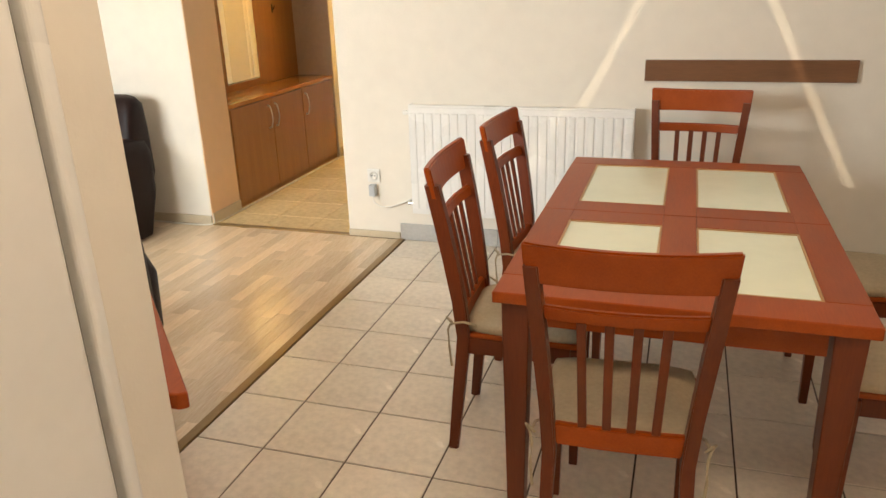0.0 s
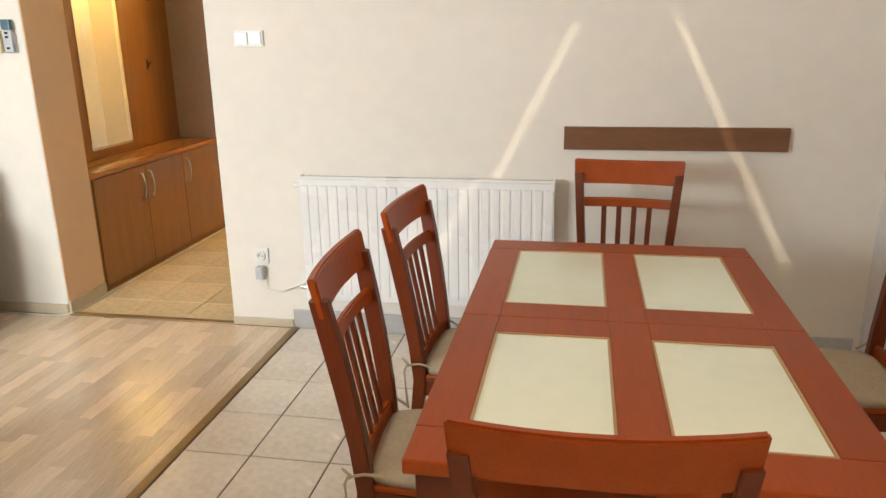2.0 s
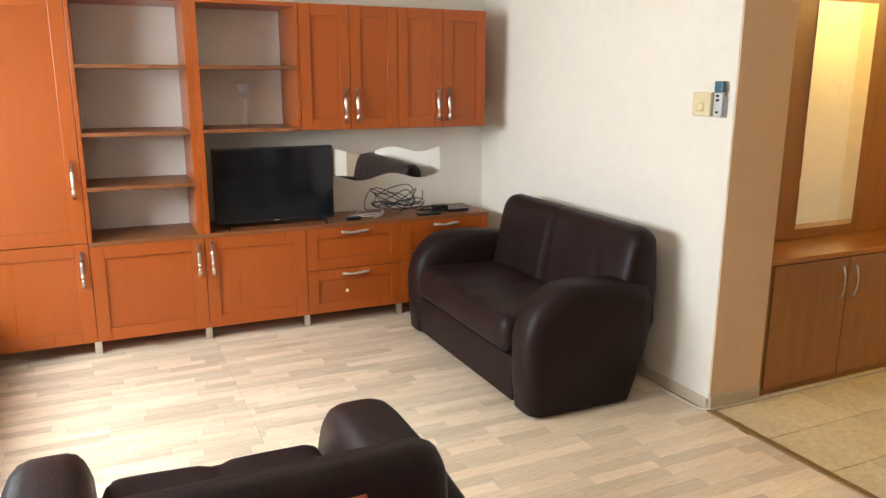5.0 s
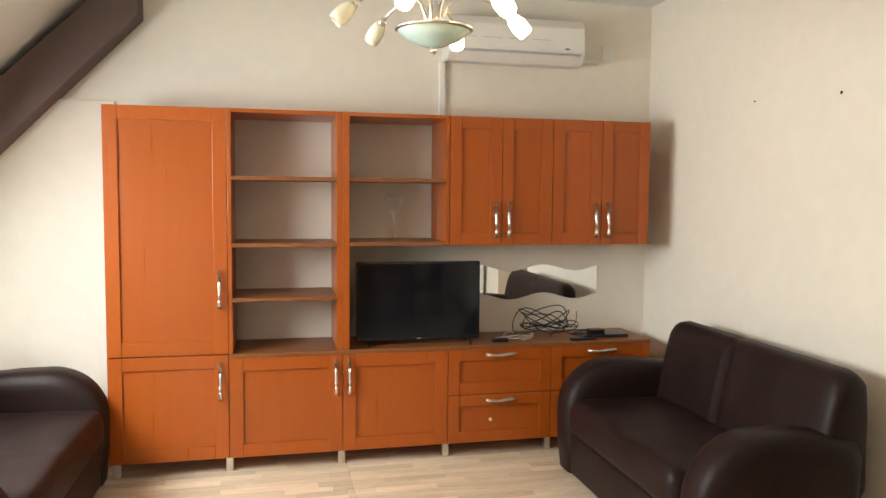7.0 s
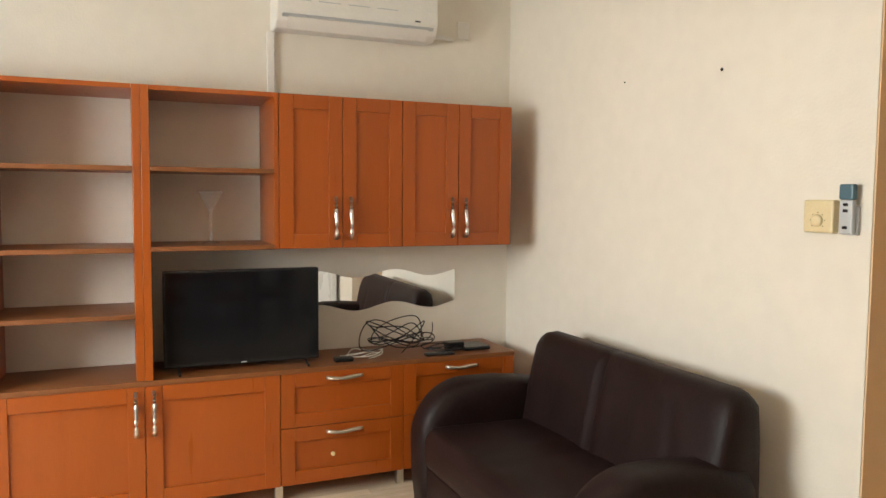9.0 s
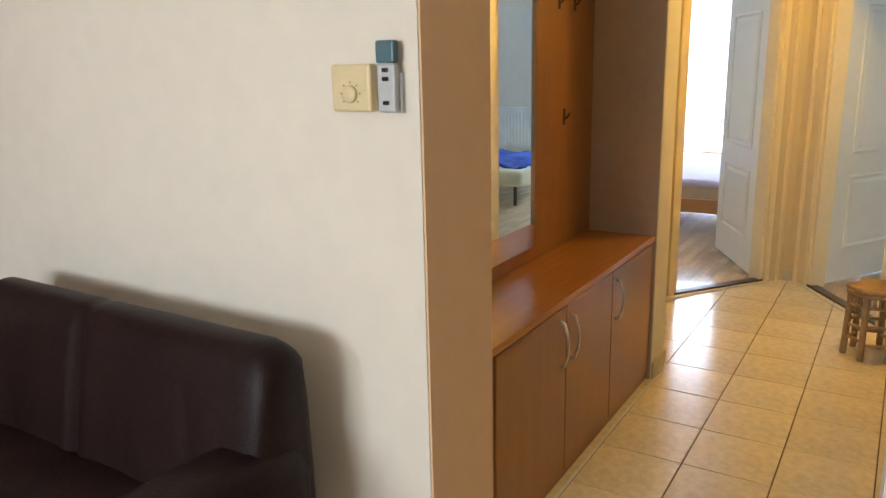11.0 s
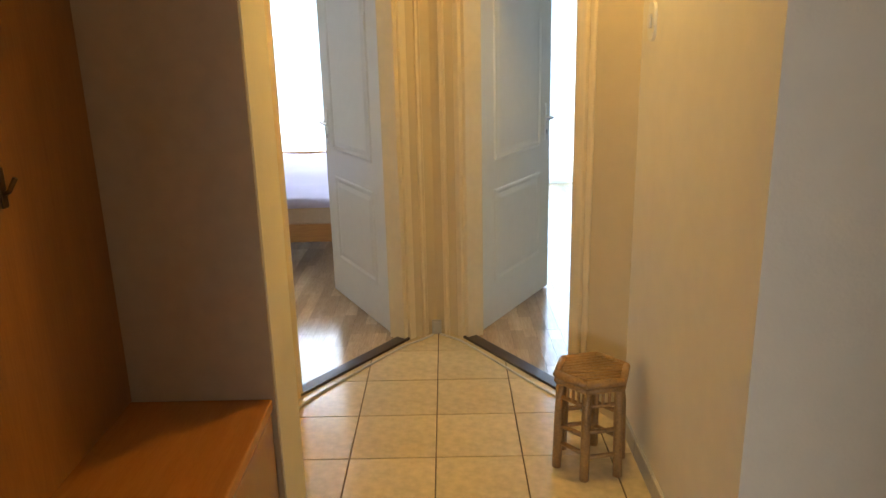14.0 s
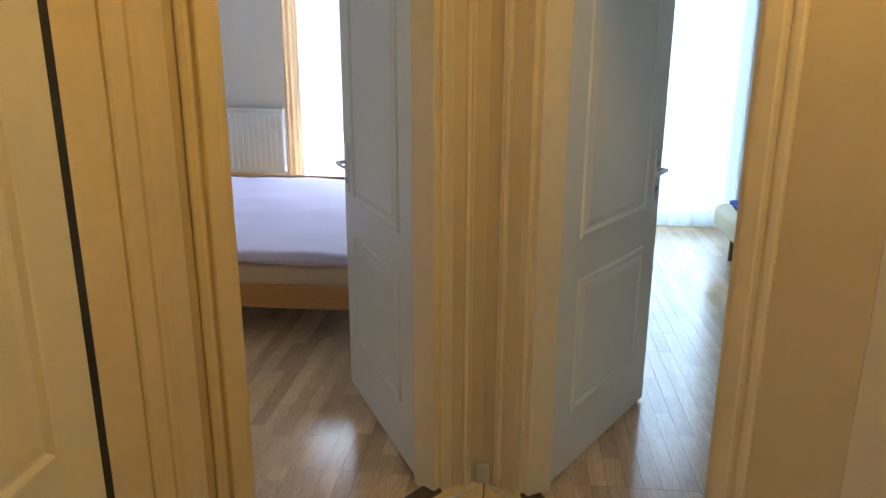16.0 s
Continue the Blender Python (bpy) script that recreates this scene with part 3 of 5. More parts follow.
# ---- dining table ----
def dining_table():
    t = thing("dining_table", "cherry-stained dining table with four frosted glass panes", "table")
    x0, x1, y0, y1, z = 1.515, 2.425, 1.66, 3.20, 0.755
    gx = [(x0 + 0.105, 1.918), (2.022, x1 - 0.105)]
    gy = [(1.79, 2.305), (2.525, 3.08)]
    # frame of the top: long rails, middle rail, cross rails, with the middle joint
    xs = [x0, gx[0][0], gx[0][1], gx[1][0], gx[1][1], x1]
    ym = 2.415
    for a, b in ((xs[0], xs[1]), (xs[4], xs[5]), (xs[2], xs[3])):
        part("top_rail", cuboid(a, b, gy[0][0], ym - 0.0008, z - 0.032, z, 0.002), CHERRY, t)
        part("top_rail", cuboid(a, b, ym + 0.0008, gy[1][1], z - 0.032, z, 0.002), CHERRY, t)
    for a, b in ((y0, gy[0][0]), (gy[1][1], y1)):
        part("top_end_rail", cuboid(x0, x1, a, b, z - 0.032, z, 0.004), CHERRY, t)
    for a, b in gx:
        part("top_cross_rail", cuboid(a, b, gy[0][1], ym - 0.0008, z - 0.032, z, 0.002), CHERRY, t)
        part("top_cross_rail", cuboid(a, b, ym + 0.0008, gy[1][0], z - 0.032, z, 0.002), CHERRY, t)
        for c, d in gy:
            part("glass_pane", cuboid(a, b, c, d, z - 0.014, z - 0.005), FROST, t, "frosted pale green glass pane")
            ring = bmesh.new()
            e = 0.007
            for q in ((a, b, c, c + e), (a, b, d - e, d), (a, a + e, c + e, d - e), (b - e, b, c + e, d - e)):
                cuboid(q[0] + 0.0004, q[1] - 0.0004, q[2] + 0.0004, q[3] - 0.0004, z - 0.0048, z - 0.0012, bm=ring)
            part("glass_bead", ring, BEADW, t, "tan bead round the glass")
    for px in (x0 + 0.02, x1 - 0.095):
        for py in (y0 + 0.02, y1 - 0.095):
            leg = bmesh.new()
            cx, cy = px + 0.0375, py + 0.0375
            cuboid(-0.0375, 0.0375, -0.0375, 0.0375, 0, z - 0.033, 0.004, 2, leg)
            for v in leg.verts:
                k = 0.62 + 0.38 * min(1, v.co.z / 0.62)
                v.co.x, v.co.y = cx + v.co.x * k, cy + v.co.y * k
            part("leg", leg, CHERRYSHADE, t)
    zz = z - 0.033
    for a, b, c, d in ((x0 + 0.1, x1 - 0.1, y0 + 0.045, y0 + 0.067), (x0 + 0.1, x1 - 0.1, y1 - 0.067, y1 - 0.045), (x0 + 0.045, x0 + 0.067, y0 + 0.1, y1 - 0.1), (x1 - 0.067, x1 - 0.045, y0 + 0.1, y1 - 0.1)):
        part("apron", cuboid(a, b, c, d, zz - 0.075, zz, 0.003), CHERRY, t)
    return t


dining_table()


# ---- dining chairs ----
def dining_chair(m):
    """Origin on the floor under the seat; the sitter looks along +y."""
    c = thing("dining_chair", "cherry-stained slatted dining chair with a beige seat pad", "chair", m, "chairs round the dining table")
    W, D, SZH, H = 0.412, 0.41, 0.45, 1.0

    def yb(z):                                 # backward lean of the back posts
        return -D / 2 - max(0, (z - 0.42)) ** 1.35 * 0.19 - max(0, 0.42 - z) * 0.10

    for s in (-1, 1):
        post = bmesh.new()
        prof = [0.0, 0.2, 0.42, 0.55, 0.7, 0.82, 0.94]
        rings = []
        for z in prof:
            k = 0.75 + 0.25 * min(1, z / 0.42)
            hw, hd = 0.017 * k, 0.022 * k
            x = s * (0.163 + (max(0.0, z - 0.45) * 0.082 if z > 0.45 else (0.45 - z) * 0.03))
            rings.append([post.verts.new((x + a * hw, yb(z) + 0.02 + b * hd, z)) for a, b in ((-1, -1), (1, -1), (1, 1), (-1, 1))])
        for a, b in zip(rings, rings[1:]):
            for k in range(4):
                post.faces.new((a[k], a[(k + 1) % 4], b[(k + 1) % 4], b[k]))
        post.faces.new(rings[0][::-1])
        post.faces.new(rings[-1])
        bmesh.ops.bevel(post, geom=[e for e in post.edges if abs((e.verts[0].co - e.verts[1].co).normalized().z) > 0.8], offset=0.004, segments=2, affect="EDGES")
        part("back_leg", post, CHERRYSHADE, c)
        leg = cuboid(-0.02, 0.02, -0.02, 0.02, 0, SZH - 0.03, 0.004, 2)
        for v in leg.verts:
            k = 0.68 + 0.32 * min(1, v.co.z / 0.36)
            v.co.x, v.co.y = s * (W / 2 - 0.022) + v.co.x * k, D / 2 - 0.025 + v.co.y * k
        part("front_leg", leg, CHERRYSHADE, c)
        part("side_rail", prism([(s * 0.156, -D / 2 + 0.03), (s * 0.174, -D / 2 + 0.03), (s * (W / 2 - 0.012), D / 2 - 0.045), (s * (W / 2 - 0.030), D / 2 - 0.045)], SZH - 0.085, SZH - 0.028, 0.003), CHERRYSHADE, c)

    def bowed(z0, z1, w0, w1, th, bow, arch=0.0):
        bm = bmesh.new()
        n = 12
        cols = []
        for i in range(n + 1):
            u = -1 + 2 * i / n
            y0, y1 = yb(z0) + 0.02 - bow * (1 - u * u), yb(z1) + 0.02 - bow * (1 - u * u)
            zt = z1 + arch * (u * u)
            cols.append([bm.verts.new(p) for p in ((u * w0, y0 - th, z0), (u * w0, y0 + th, z0), (u * w1, y1 + th, zt), (u * w1, y1 - th, zt))])
        for a, b in zip(cols, cols[1:]):
            for k in range(4):
                bm.faces.new((a[k], a[(k + 1) % 4], b[(k + 1) % 4], b[k]))
        bm.faces.new(cols[0])
        bm.faces.new(cols[-1][::-1])
        bmesh.ops.recalc_face_normals(bm, faces=bm.faces)
        bmesh.ops.bevel(bm, geom=[e for e in bm.edges if e.calc_face_angle(0) > 0.6], offset=0.005, segments=2, affect="EDGES")
        return bm

    part("top_rail", bowed(0.895, 0.990, 0.2175, 0.224, 0.011, 0.022, 0.006), CHERRY, c)
    part("middle_rail", bowed(0.800, 0.838, 0.178, 0.181, 0.009, 0.018), CHERRY, c)
    part("lower_rail", bowed(0.44, 0.505, 0.150, 0.155, 0.010, 0.006), CHERRY, c)
    for i in range(4):
        u = (-1.5 + i) * 0.062
        k = 1 - (u / 0.21) ** 2
        sl = bmesh.new()
        za, zb = 0.50, 0.805
        ya, ye = yb(za) + 0.02 - 0.006 * k, yb(zb) + 0.02 - 0.018 * k
        a = [sl.verts.new((u * 0.92 + p * 0.0105, ya + q * 0.006, za)) for p, q in ((-1, -1), (1, -1), (1, 1), (-1, 1))]
        b = [sl.verts.new((u + p * 0.0105, ye + q * 0.006, zb)) for p, q in ((-1, -1), (1, -1), (1, 1), (-1, 1))]
        for k2 in range(4):
            sl.faces.new((a[k2], a[(k2 + 1) % 4], b[(k2 + 1) % 4], b[k2]))
        sl.faces.new(a[::-1])
        sl.faces.new(b)
        bmesh.ops.bevel(sl, geom=sl.edges[:], offset=0.002, segments=1, affect="EDGES")
        part("slat", sl, CHERRYSHADE, c)
    part("front_rail", cuboid(-W / 2 + 0.042, W / 2 - 0.042, D / 2 - 0.035, D / 2 - 0.015, SZH - 0.085, SZH - 0.028, 0.003), CHERRYSHADE, c)
    part("seat", prism([(-0.176, -D / 2 + 0.04), (0.176, -D / 2 + 0.04), (W / 2 - 0.002, D / 2), (-W / 2 + 0.002, D / 2)], SZH - 0.027, SZH - 0.008, 0.006), CHERRY, c)
    # padded cushion with a seam and ties
    pad = bmesh.new()
    n = 14
    grid = {}
    for i in range(n + 1):
        for j in range(n + 1):
            u, v = -1 + 2 * i / n, -1 + 2 * j / n
            puff = (max(0, 1 - abs(u) ** 4) * max(0, 1 - abs(v) ** 4)) ** 0.5
            wob = noise.noise(Vector((u * 2.3, v * 2.3, 4.2))) * 0.005
            rx = (1 - 0.06 * abs(v) ** 6) * (0.93 + 0.07 * v)
            x, y = u * (W / 2 - 0.006) * rx, v * (D / 2 - 0.01) * (1 - 0.08 * abs(u) ** 6) + 0.012
            for top in (0, 1):
                zc = SZH + 0.014
                grid[i, j, top] = pad.verts.new((x, y, zc + (0.024 * puff + 0.004 + wob if top else -0.021)))
    for i in range(n):
        for j in range(n):
            pad.faces.new([grid[q] for q in ((i, j, 1), (i + 1, j, 1), (i + 1, j + 1, 1), (i, j + 1, 1))])
            pad.faces.new([grid[q] for q in ((i, j, 0), (i, j + 1, 0), (i + 1, j + 1, 0), (i + 1, j, 0))])
    for k in range(n):
        for q in (((k, 0), (k + 1, 0)), ((k + 1, n), (k, n)), ((0, k + 1), (0, k)), ((n, k), (n, k + 1))):
            (a1, b1), (a2, b3) = q
            pad.faces.new([grid[r] for r in ((a1, b1, 0), (a2, b3, 0), (a2, b3, 1), (a1, b1, 1))])
    cu = part("seat_pad", pad, CUSHION, c, "beige cloth seat pad", smooth=True)
    for s in (-1, 1):
        x = s * (W / 2 - 0.01)
        y = -D / 2 + 0.015
        part("tie", tube([(x * 0.93, y + 0.05, 0.475), (x * 1.02, y + 0.01, 0.49), (x * 1.06, y - 0.03, 0.485), (x * 1.03, y - 0.04, 0.46), (x * 1.05, y - 0.035, 0.40), (x * 1.03, y - 0.03, 0.33)], 0.004, 6), CUSHION, cu)
        part("tie", tube([(x * 1.0, y - 0.03, 0.485), (x * 1.08, y - 0.04, 0.51), (x * 1.12, y - 0.02, 0.50), (x * 1.06, y - 0.025, 0.482)], 0.0035, 6), CUSHION, cu)
    return c


chair = dining_chair(pose(1.505, 2.20, 0, 0, 0, -87))
for x, y, r in ((1.53, 2.81, -94), (2.005, 3.36, 175), (1.855, 1.69, 3), (2.63, 2.80, 92), (2.64, 2.12, 88)):
    copy_thing(chair, pose(x, y, 0, 0, 0, r))


# ---- radiators ----
def radiator(name, m, L, H, label):
    r = thing(name, label, "radiator", m)
    D = 0.10
    part("front_panel", cuboid(0, L, -D, -D + 0.012, 0.0, H - 0.012, 0.004), ENAMEL, r)
    n = max(4, int(L / 0.05))
    for i in range(n):
        x = (i + 0.5) * L / n
        part("rib", cuboid(x - 0.019, x + 0.019, -D - 0.0045, -D + 0.004, 0.03, H - 0.045, 0.004, 2), ENAMEL, r)
    part("back_panel", cuboid(0, L, -0.045, -0.033, 0.0, H - 0.012, 0.003), ENAMEL, r)
    for x in (0, L - 0.006):
        part("side_cover", cuboid(x, x + 0.006, -D + 0.012, -0.033, 0.02, H, 0.002), ENAMEL, r)
    for i in range(int(L / 0.013) if L > 1 else 0):
        part("grille_bar", cuboid(0.008 + i * 0.013, 0.014 + i * 0.013, -D + 0.013, -0.046, H - 0.010, H - 0.004), ENAMEL, r)
    part("top_rim", cuboid(0, L, -D, -D + 0.012, H - 0.0118, H, 0.002), ENAMEL, r)
    for x in (0.2, L - 0.2):
        part("bracket", cuboid(x - 0.015, x + 0.015, -0.034, 0.0, 0.05, H - 0.08), ENAMEL, r)
    part("top_valve", tube([(-0.002, -0.06, H - 0.05), (-0.03, -0.06, H - 0.05), (-0.045, -0.06, H - 0.05)], 0.014, 10, taper=[0.009, 0.014, 0.012]), PLASTIC, r)
    part("bottom_valve", tube([(-0.002, -0.06, 0.05), (-0.035, -0.06, 0.05), (-0.036, -0.01, 0.05)], 0.011, 10), STEEL, r)
    return r


radiator("radiator", pose(0.468, 3.996, 0.205, 0, 0, 0), 1.25, 0.642, "white ribbed panel radiator on the wall under the window line")
radiator("radiator", pose(-3.24, 12.096, 0.40, 0, 0, 0), 0.66, 0.56, "white panel radiator on the bedroom wall")
radiator("radiator", pose(1.34, 12.096, 0.38, 0, 0, 0), 0.98, 0.56, "white panel radiator beside the balcony door")
tagged(part("wall_board", cuboid(1.75, 2.735, 3.975, 3.999, 0.983, 1.088, 0.002), BOARDM), "brown wooden chair rail board fixed to the wall", "wall board")
tagged(part("wall_board", cuboid(3.126, 3.149, 2.15, 3.45, 0.983, 1.088, 0.002), BOARDM), "brown wooden chair rail board fixed to the papered wall", "wall board")

# ---- wall unit ----
FX, UB = -3.055, WX + 0.004                  # fronts, backs


def bow_handle(parent, x, y, z, length, upright=True):
    """A waved steel pull."""
    pts, rad = [], []
    n = 10
    for i in range(n + 1):
        u = i / n
        o = 0.024 + 0.008 * math.sin(u * math.pi * 2)
        if i in (0, n):
            o = 0.012
        d = (u - 0.5) * length
        pts.append((x + o, y, z + d) if upright else (x + o, y + d, z + 0.003 * math.cos(u * 6.28)))
        rad.append(0.0075 + 0.0035 * abs(math.cos(u * math.pi * 1.5)))
    h = part("handle", tube(pts, 0.007, 8, taper=rad), STEEL, parent, "waved brushed steel pull", True)
    for e in (0.06, 0.94):
        d = (e - 0.5) * length
        p = (x, y, z + d) if upright else (x, y + d, z)
        part("handle_foot", tube([p, (p[0] + 0.02, p[1], p[2])], 0.006, 8), STEEL, h)


def shaker(parent, y0, y1, z0, z1, name="door", fw=0.075):
    g = 0.0018
    y0, y1, z0, z1 = y0 + g, y1 - g, z0 + g, z1 - g
    d = part(name, cuboid(FX - 0.019, FX - 0.012, y0 + fw, y1 - fw, z0 + fw, z1 - fw), UNIT, parent)
    for a, b, c, e in ((y0, y0 + fw, z0, z1), (y1 - fw, y1, z0, z1)):
        part("stile", cuboid(FX - 0.02, FX, a, b, c, e, 0.002), UNIT, d)
    for c, e in ((z0, z0 + fw), (z1 - fw, z1)):
        part("rail", cuboid(FX - 0.02, FX, y0 + fw + 0.0006, y1 - fw - 0.0006, c, e, 0.002), UNIT, d)
    return d


def carcass(u, y0, y1, z0, z1, back=True):
    t = 0.018
    for a, b in ((y0, y0 + t), (y1 - t, y1)):
        part("side_panel", cuboid(UB, FX - 0.021, a + 0.0005, b - 0.0005, z0, z1), UNIT, u)
    for a, b in ((z0, z0 + t), (z1 - t, z1)):
        part("board", cuboid(UB, FX - 0.021, y0 + t, y1 - t, a, b), UNIT, u)
    if back:
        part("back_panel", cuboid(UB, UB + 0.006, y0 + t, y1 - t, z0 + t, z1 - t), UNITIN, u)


def unit_leg(u, y, x=FX - 0.06):
    part("leg", cuboid(x - 0.02, x + 0.02, y - 0.02, y + 0.02, 0, 0.0885, 0.003), STEEL, u, "square steel leg")


ZB, ZT, ZH, ZU = 0.088, 0.689, 2.062, 1.296
Y = [0.592, 1.233, 1.872, 2.503, 3.160, 3.83]
tall = thing("tall_cabinet", "tall orange-brown wooden cabinet with two framed doors", "cabinet")
carcass(tall, Y[0], Y[1], ZB, ZH)
d = shaker(tall, Y[0], Y[1], ZT, ZH)
bow_handle(d, FX, Y[1] - 0.045, ZT + 0.37, 0.21)
d = shaker(tall, Y[0], Y[1], ZB, ZT - 0.002)
bow_handle(d, FX, Y[1] - 0.045, ZT - 0.15, 0.21)
for yy in (Y[0] + 0.03, Y[1] - 0.003):
    unit_leg(tall, yy)
    unit_leg(tall, yy, UB + 0.05)

for i, side in ((1, 1), (2, -1)):
    u = thing("base_cabinet", "low orange-brown cabinet with one framed door", "cabinet", group="low cabinets of the wall unit")
    carcass(u, Y[i], Y[i + 1], ZB, ZT - 0.026)
    d = shaker(u, Y[i], Y[i + 1], ZB, ZT - 0.024)
    bow_handle(d, FX, (Y[i + 1] - 0.04) if side > 0 else (Y[i] + 0.04), ZT - 0.15, 0.21)
    unit_leg(u, Y[i + 1] - 0.003)
    unit_leg(u, Y[i] + 0.2, UB + 0.05)
for i in (3, 4):
    u = thing("drawer_cabinet", "low orange-brown chest with two framed drawers", "cabinet", group="low cabinets of the wall unit")
    carcass(u, Y[i], Y[i + 1], ZB, ZT - 0.026)
    zm = 0.385
    for a, b in ((ZB, zm), (zm, ZT - 0.024)):
        d = shaker(u, Y[i], Y[i + 1], a, b, "drawer", 0.07)
        bow_handle(d, FX, (Y[i] + Y[i + 1]) / 2, b - 0.035, 0.19, False)
        if i == 3 and a == ZB:
            part("round_cap", tube([(FX - 0.013, 2.774, 0.225), (FX - 0.004, 2.774, 0.225)], 0.011, 14), CREAMPL, d, "small pale round cap")
    unit_leg(u, Y[i + 1] - (0.003 if i == 3 else 0.03))
    unit_leg(u, Y[i] + 0.2, UB + 0.05)
tagged(part("unit_top", cuboid(UB, FX + 0.004, Y[1] + 0.001, Y[5], ZT - 0.0255, ZT, 0.003), UNITIN), "brown worktop along the low cabinets", "worktop")

shelf = thing("open_shelf_unit", "open brown shelf unit of two bays with empty shelves", "shelf")
zt = ZT + 0.001
t = 0.022
for a in (Y[1] + 0.001, Y[2] - 0.034, Y[2] - 0.003 + 0.006, Y[3] - 0.024):
    part("upright", cuboid(UB, FX + 0.0, a, a + (0.036 if a > 1.8 and a < 2.0 else t), zt if a < 2.2 else ZU, ZH, 0.002), UNIT, shelf)
for a, b, zs in ((Y[1] + 0.024, Y[2] - 0.035, (0.985, 1.292, 1.668, ZH - 0.022)), (Y[2] + 0.040, Y[3] - 0.025, (ZU, 1.668, ZH - 0.022))):
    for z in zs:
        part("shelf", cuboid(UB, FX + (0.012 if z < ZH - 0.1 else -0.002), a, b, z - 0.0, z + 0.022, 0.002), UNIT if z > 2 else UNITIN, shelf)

for i in range(2):
    a, b = Y[3] + i * 0.645, Y[3] + (i + 1) * 0.645
    u = thing("wall_cabinet", "orange-brown wall cabinet with two narrow framed doors", "cabinet", group="upper cabinets of the wall unit")
    carcass(u, a, b, ZU, ZH)
    m2 = (a + b) / 2
    d = shaker(u, a, m2, ZU, ZH, fw=0.07)
    bow_handle(d, FX, m2 - 0.04, ZU + 0.155, 0.21)
    d = shaker(u, m2, b, ZU, ZH, fw=0.07)
    bow_handle(d, FX, m2 + 0.04, ZU + 0.155, 0.21)

# television
tv = thing("television", "black flat television standing on the low cabinets", "television")
TX = FX - 0.095
part("housing", cuboid(TX - 0.045, TX, 1.962, 2.722, 0.716, 1.192, 0.006), BLACK, tv)
part("back_bulge", cuboid(TX - 0.085, TX - 0.046, 2.06, 2.62, 0.76, 1.06, 0.02, 3), BLACK, tv)
part("screen", cuboid(TX - 0.002, TX + 0.0015, 1.976, 2.708, 0.738, 1.180), SCREEN, tv)
part("mark", cuboid(TX - 0.002, TX + 0.002, 2.325, 2.355, 0.723, 0.728), GREYPL, tv)
for yy in (2.03, 2.65):
    part("foot", tube([(TX - 0.02, yy, 0.722), (TX + 0.03, yy, 0.705), (TX + 0.075, yy, ZT + 0.008)], 0.007, 8), BLACK, tv)
    part("foot", tube([(TX - 0.02, yy, 0.722), (TX - 0.07, yy, 0.705), (TX - 0.12, yy, ZT + 0.008)], 0.007, 8), BLACK, tv)

# stemmed glass on the shelf
bm = lathe([(0.042, 0.0), (0.040, 0.005), (0.009, 0.014), (0.007, 0.13), (0.012, 0.165), (0.062, 0.262), (0.060, 0.262), (0.008, 0.172)], 20)
bm.transform(Matrix.Translation((-3.27, 2.20, ZU + 0.0225)))
tagged(part("cocktail_glass", bm, THINGLASS, smooth=True), "clear stemmed cocktail glass on the shelf", "glass")

# waved wall mirror
ytop = [(2.72 + 0.92 * i / 40) for i in range(41)]
wave = lambda y: 0.022 * math.sin((y - 2.72) / 0.92 * 4 * math.pi + 0.6)
out = [(y, 0.925 + wave(y)) for y in ytop] + [(y, 1.115 + wave(y)) for y in reversed(ytop)]
tagged(part("wall_mirror", prism(out, WX + 0.001, WX + 0.006, axis="X"), MIRROR), "long narrow mirror with a waved outline on the wall", "mirror")

# cable heap and black adapters on the worktop
rng = random.Random(4)


def coil(name, label, mat, cx, cy, n, r, zh, rad):
    pts = []
    for i in range(n):
        a = i * 0.9 + rng.uniform(-0.3, 0.3)
        rr = r * rng.uniform(0.4, 1.0)
        pts.append((cx + rr * 0.8 * math.cos(a), cy + rr * 1.3 * math.sin(a), ZT + rad + 0.002 + abs(math.sin(i * 0.7)) * zh * rng.uniform(0.2, 1)))
    cu = bpy.data.curves.new(name, "CURVE")
    cu.dimensions, cu.bevel_depth, cu.bevel_resolution = "3D", rad, 2
    sp = cu.splines.new("NURBS")
    sp.points.add(len(pts) - 1)
    for p, q in zip(sp.points, pts):
        p.co = (*q, 1)
    sp.order_u, sp.use_endpoint_u = 4, True
    cu.materials.append(mat)
    return tagged(new(name, cu), label, "cable")


coil("cable", "tangled black power cable heaped on the cabinet top", BLACK, -3.28, 3.22, 52, 0.21, 0.24, 0.0032)
coil("cable", "loose white cable curled on the cabinet top", WHITECABLE, -3.20, 2.98, 20, 0.10, 0.05, 0.003)
coil("cable", "black cable lying on the cabinet top", BLACK, -3.20, 3.45, 22, 0.14, 0.05, 0.003)
for nm, lb, a in (("power_adapter", "black power adapter block on the cabinet top", (-3.24, -3.17, 3.47, 3.57, 0.05)), ("power_adapter", "small black adapter on the cabinet top", (-3.16, -3.11, 2.80, 2.90, 0.025)), ("set_top_box", "flat black box on the cabinet top", (-3.30, -3.14, 3.56, 3.72, 0.022)), ("remote_control", "black remote control lying on the cabinet top", (-3.12, -3.075, 3.30, 3.47, 0.018))):
    tagged(part(nm, cuboid(a[0], a[1], a[2], a[3], ZT + 0.001, ZT + a[4], 0.006), BLACK), lb, "electronics")

# air conditioner with trunking
ac = thing("air_conditioner", "white split air conditioner high on the wall", "air conditioner")
prof = [(WX + 0.002, 2.44), (WX + 0.13, 2.435), (WX + 0.175, 2.465), (WX + 0.20, 2.53), (WX + 0.195, 2.66), (WX + 0.15, 2.715), (WX + 0.002, 2.72)]
part("body", prism([(x, z) for x, z in prof], 2.54, 3.44, 0.01, 2, axis="Y"), PLASTIC, ac)
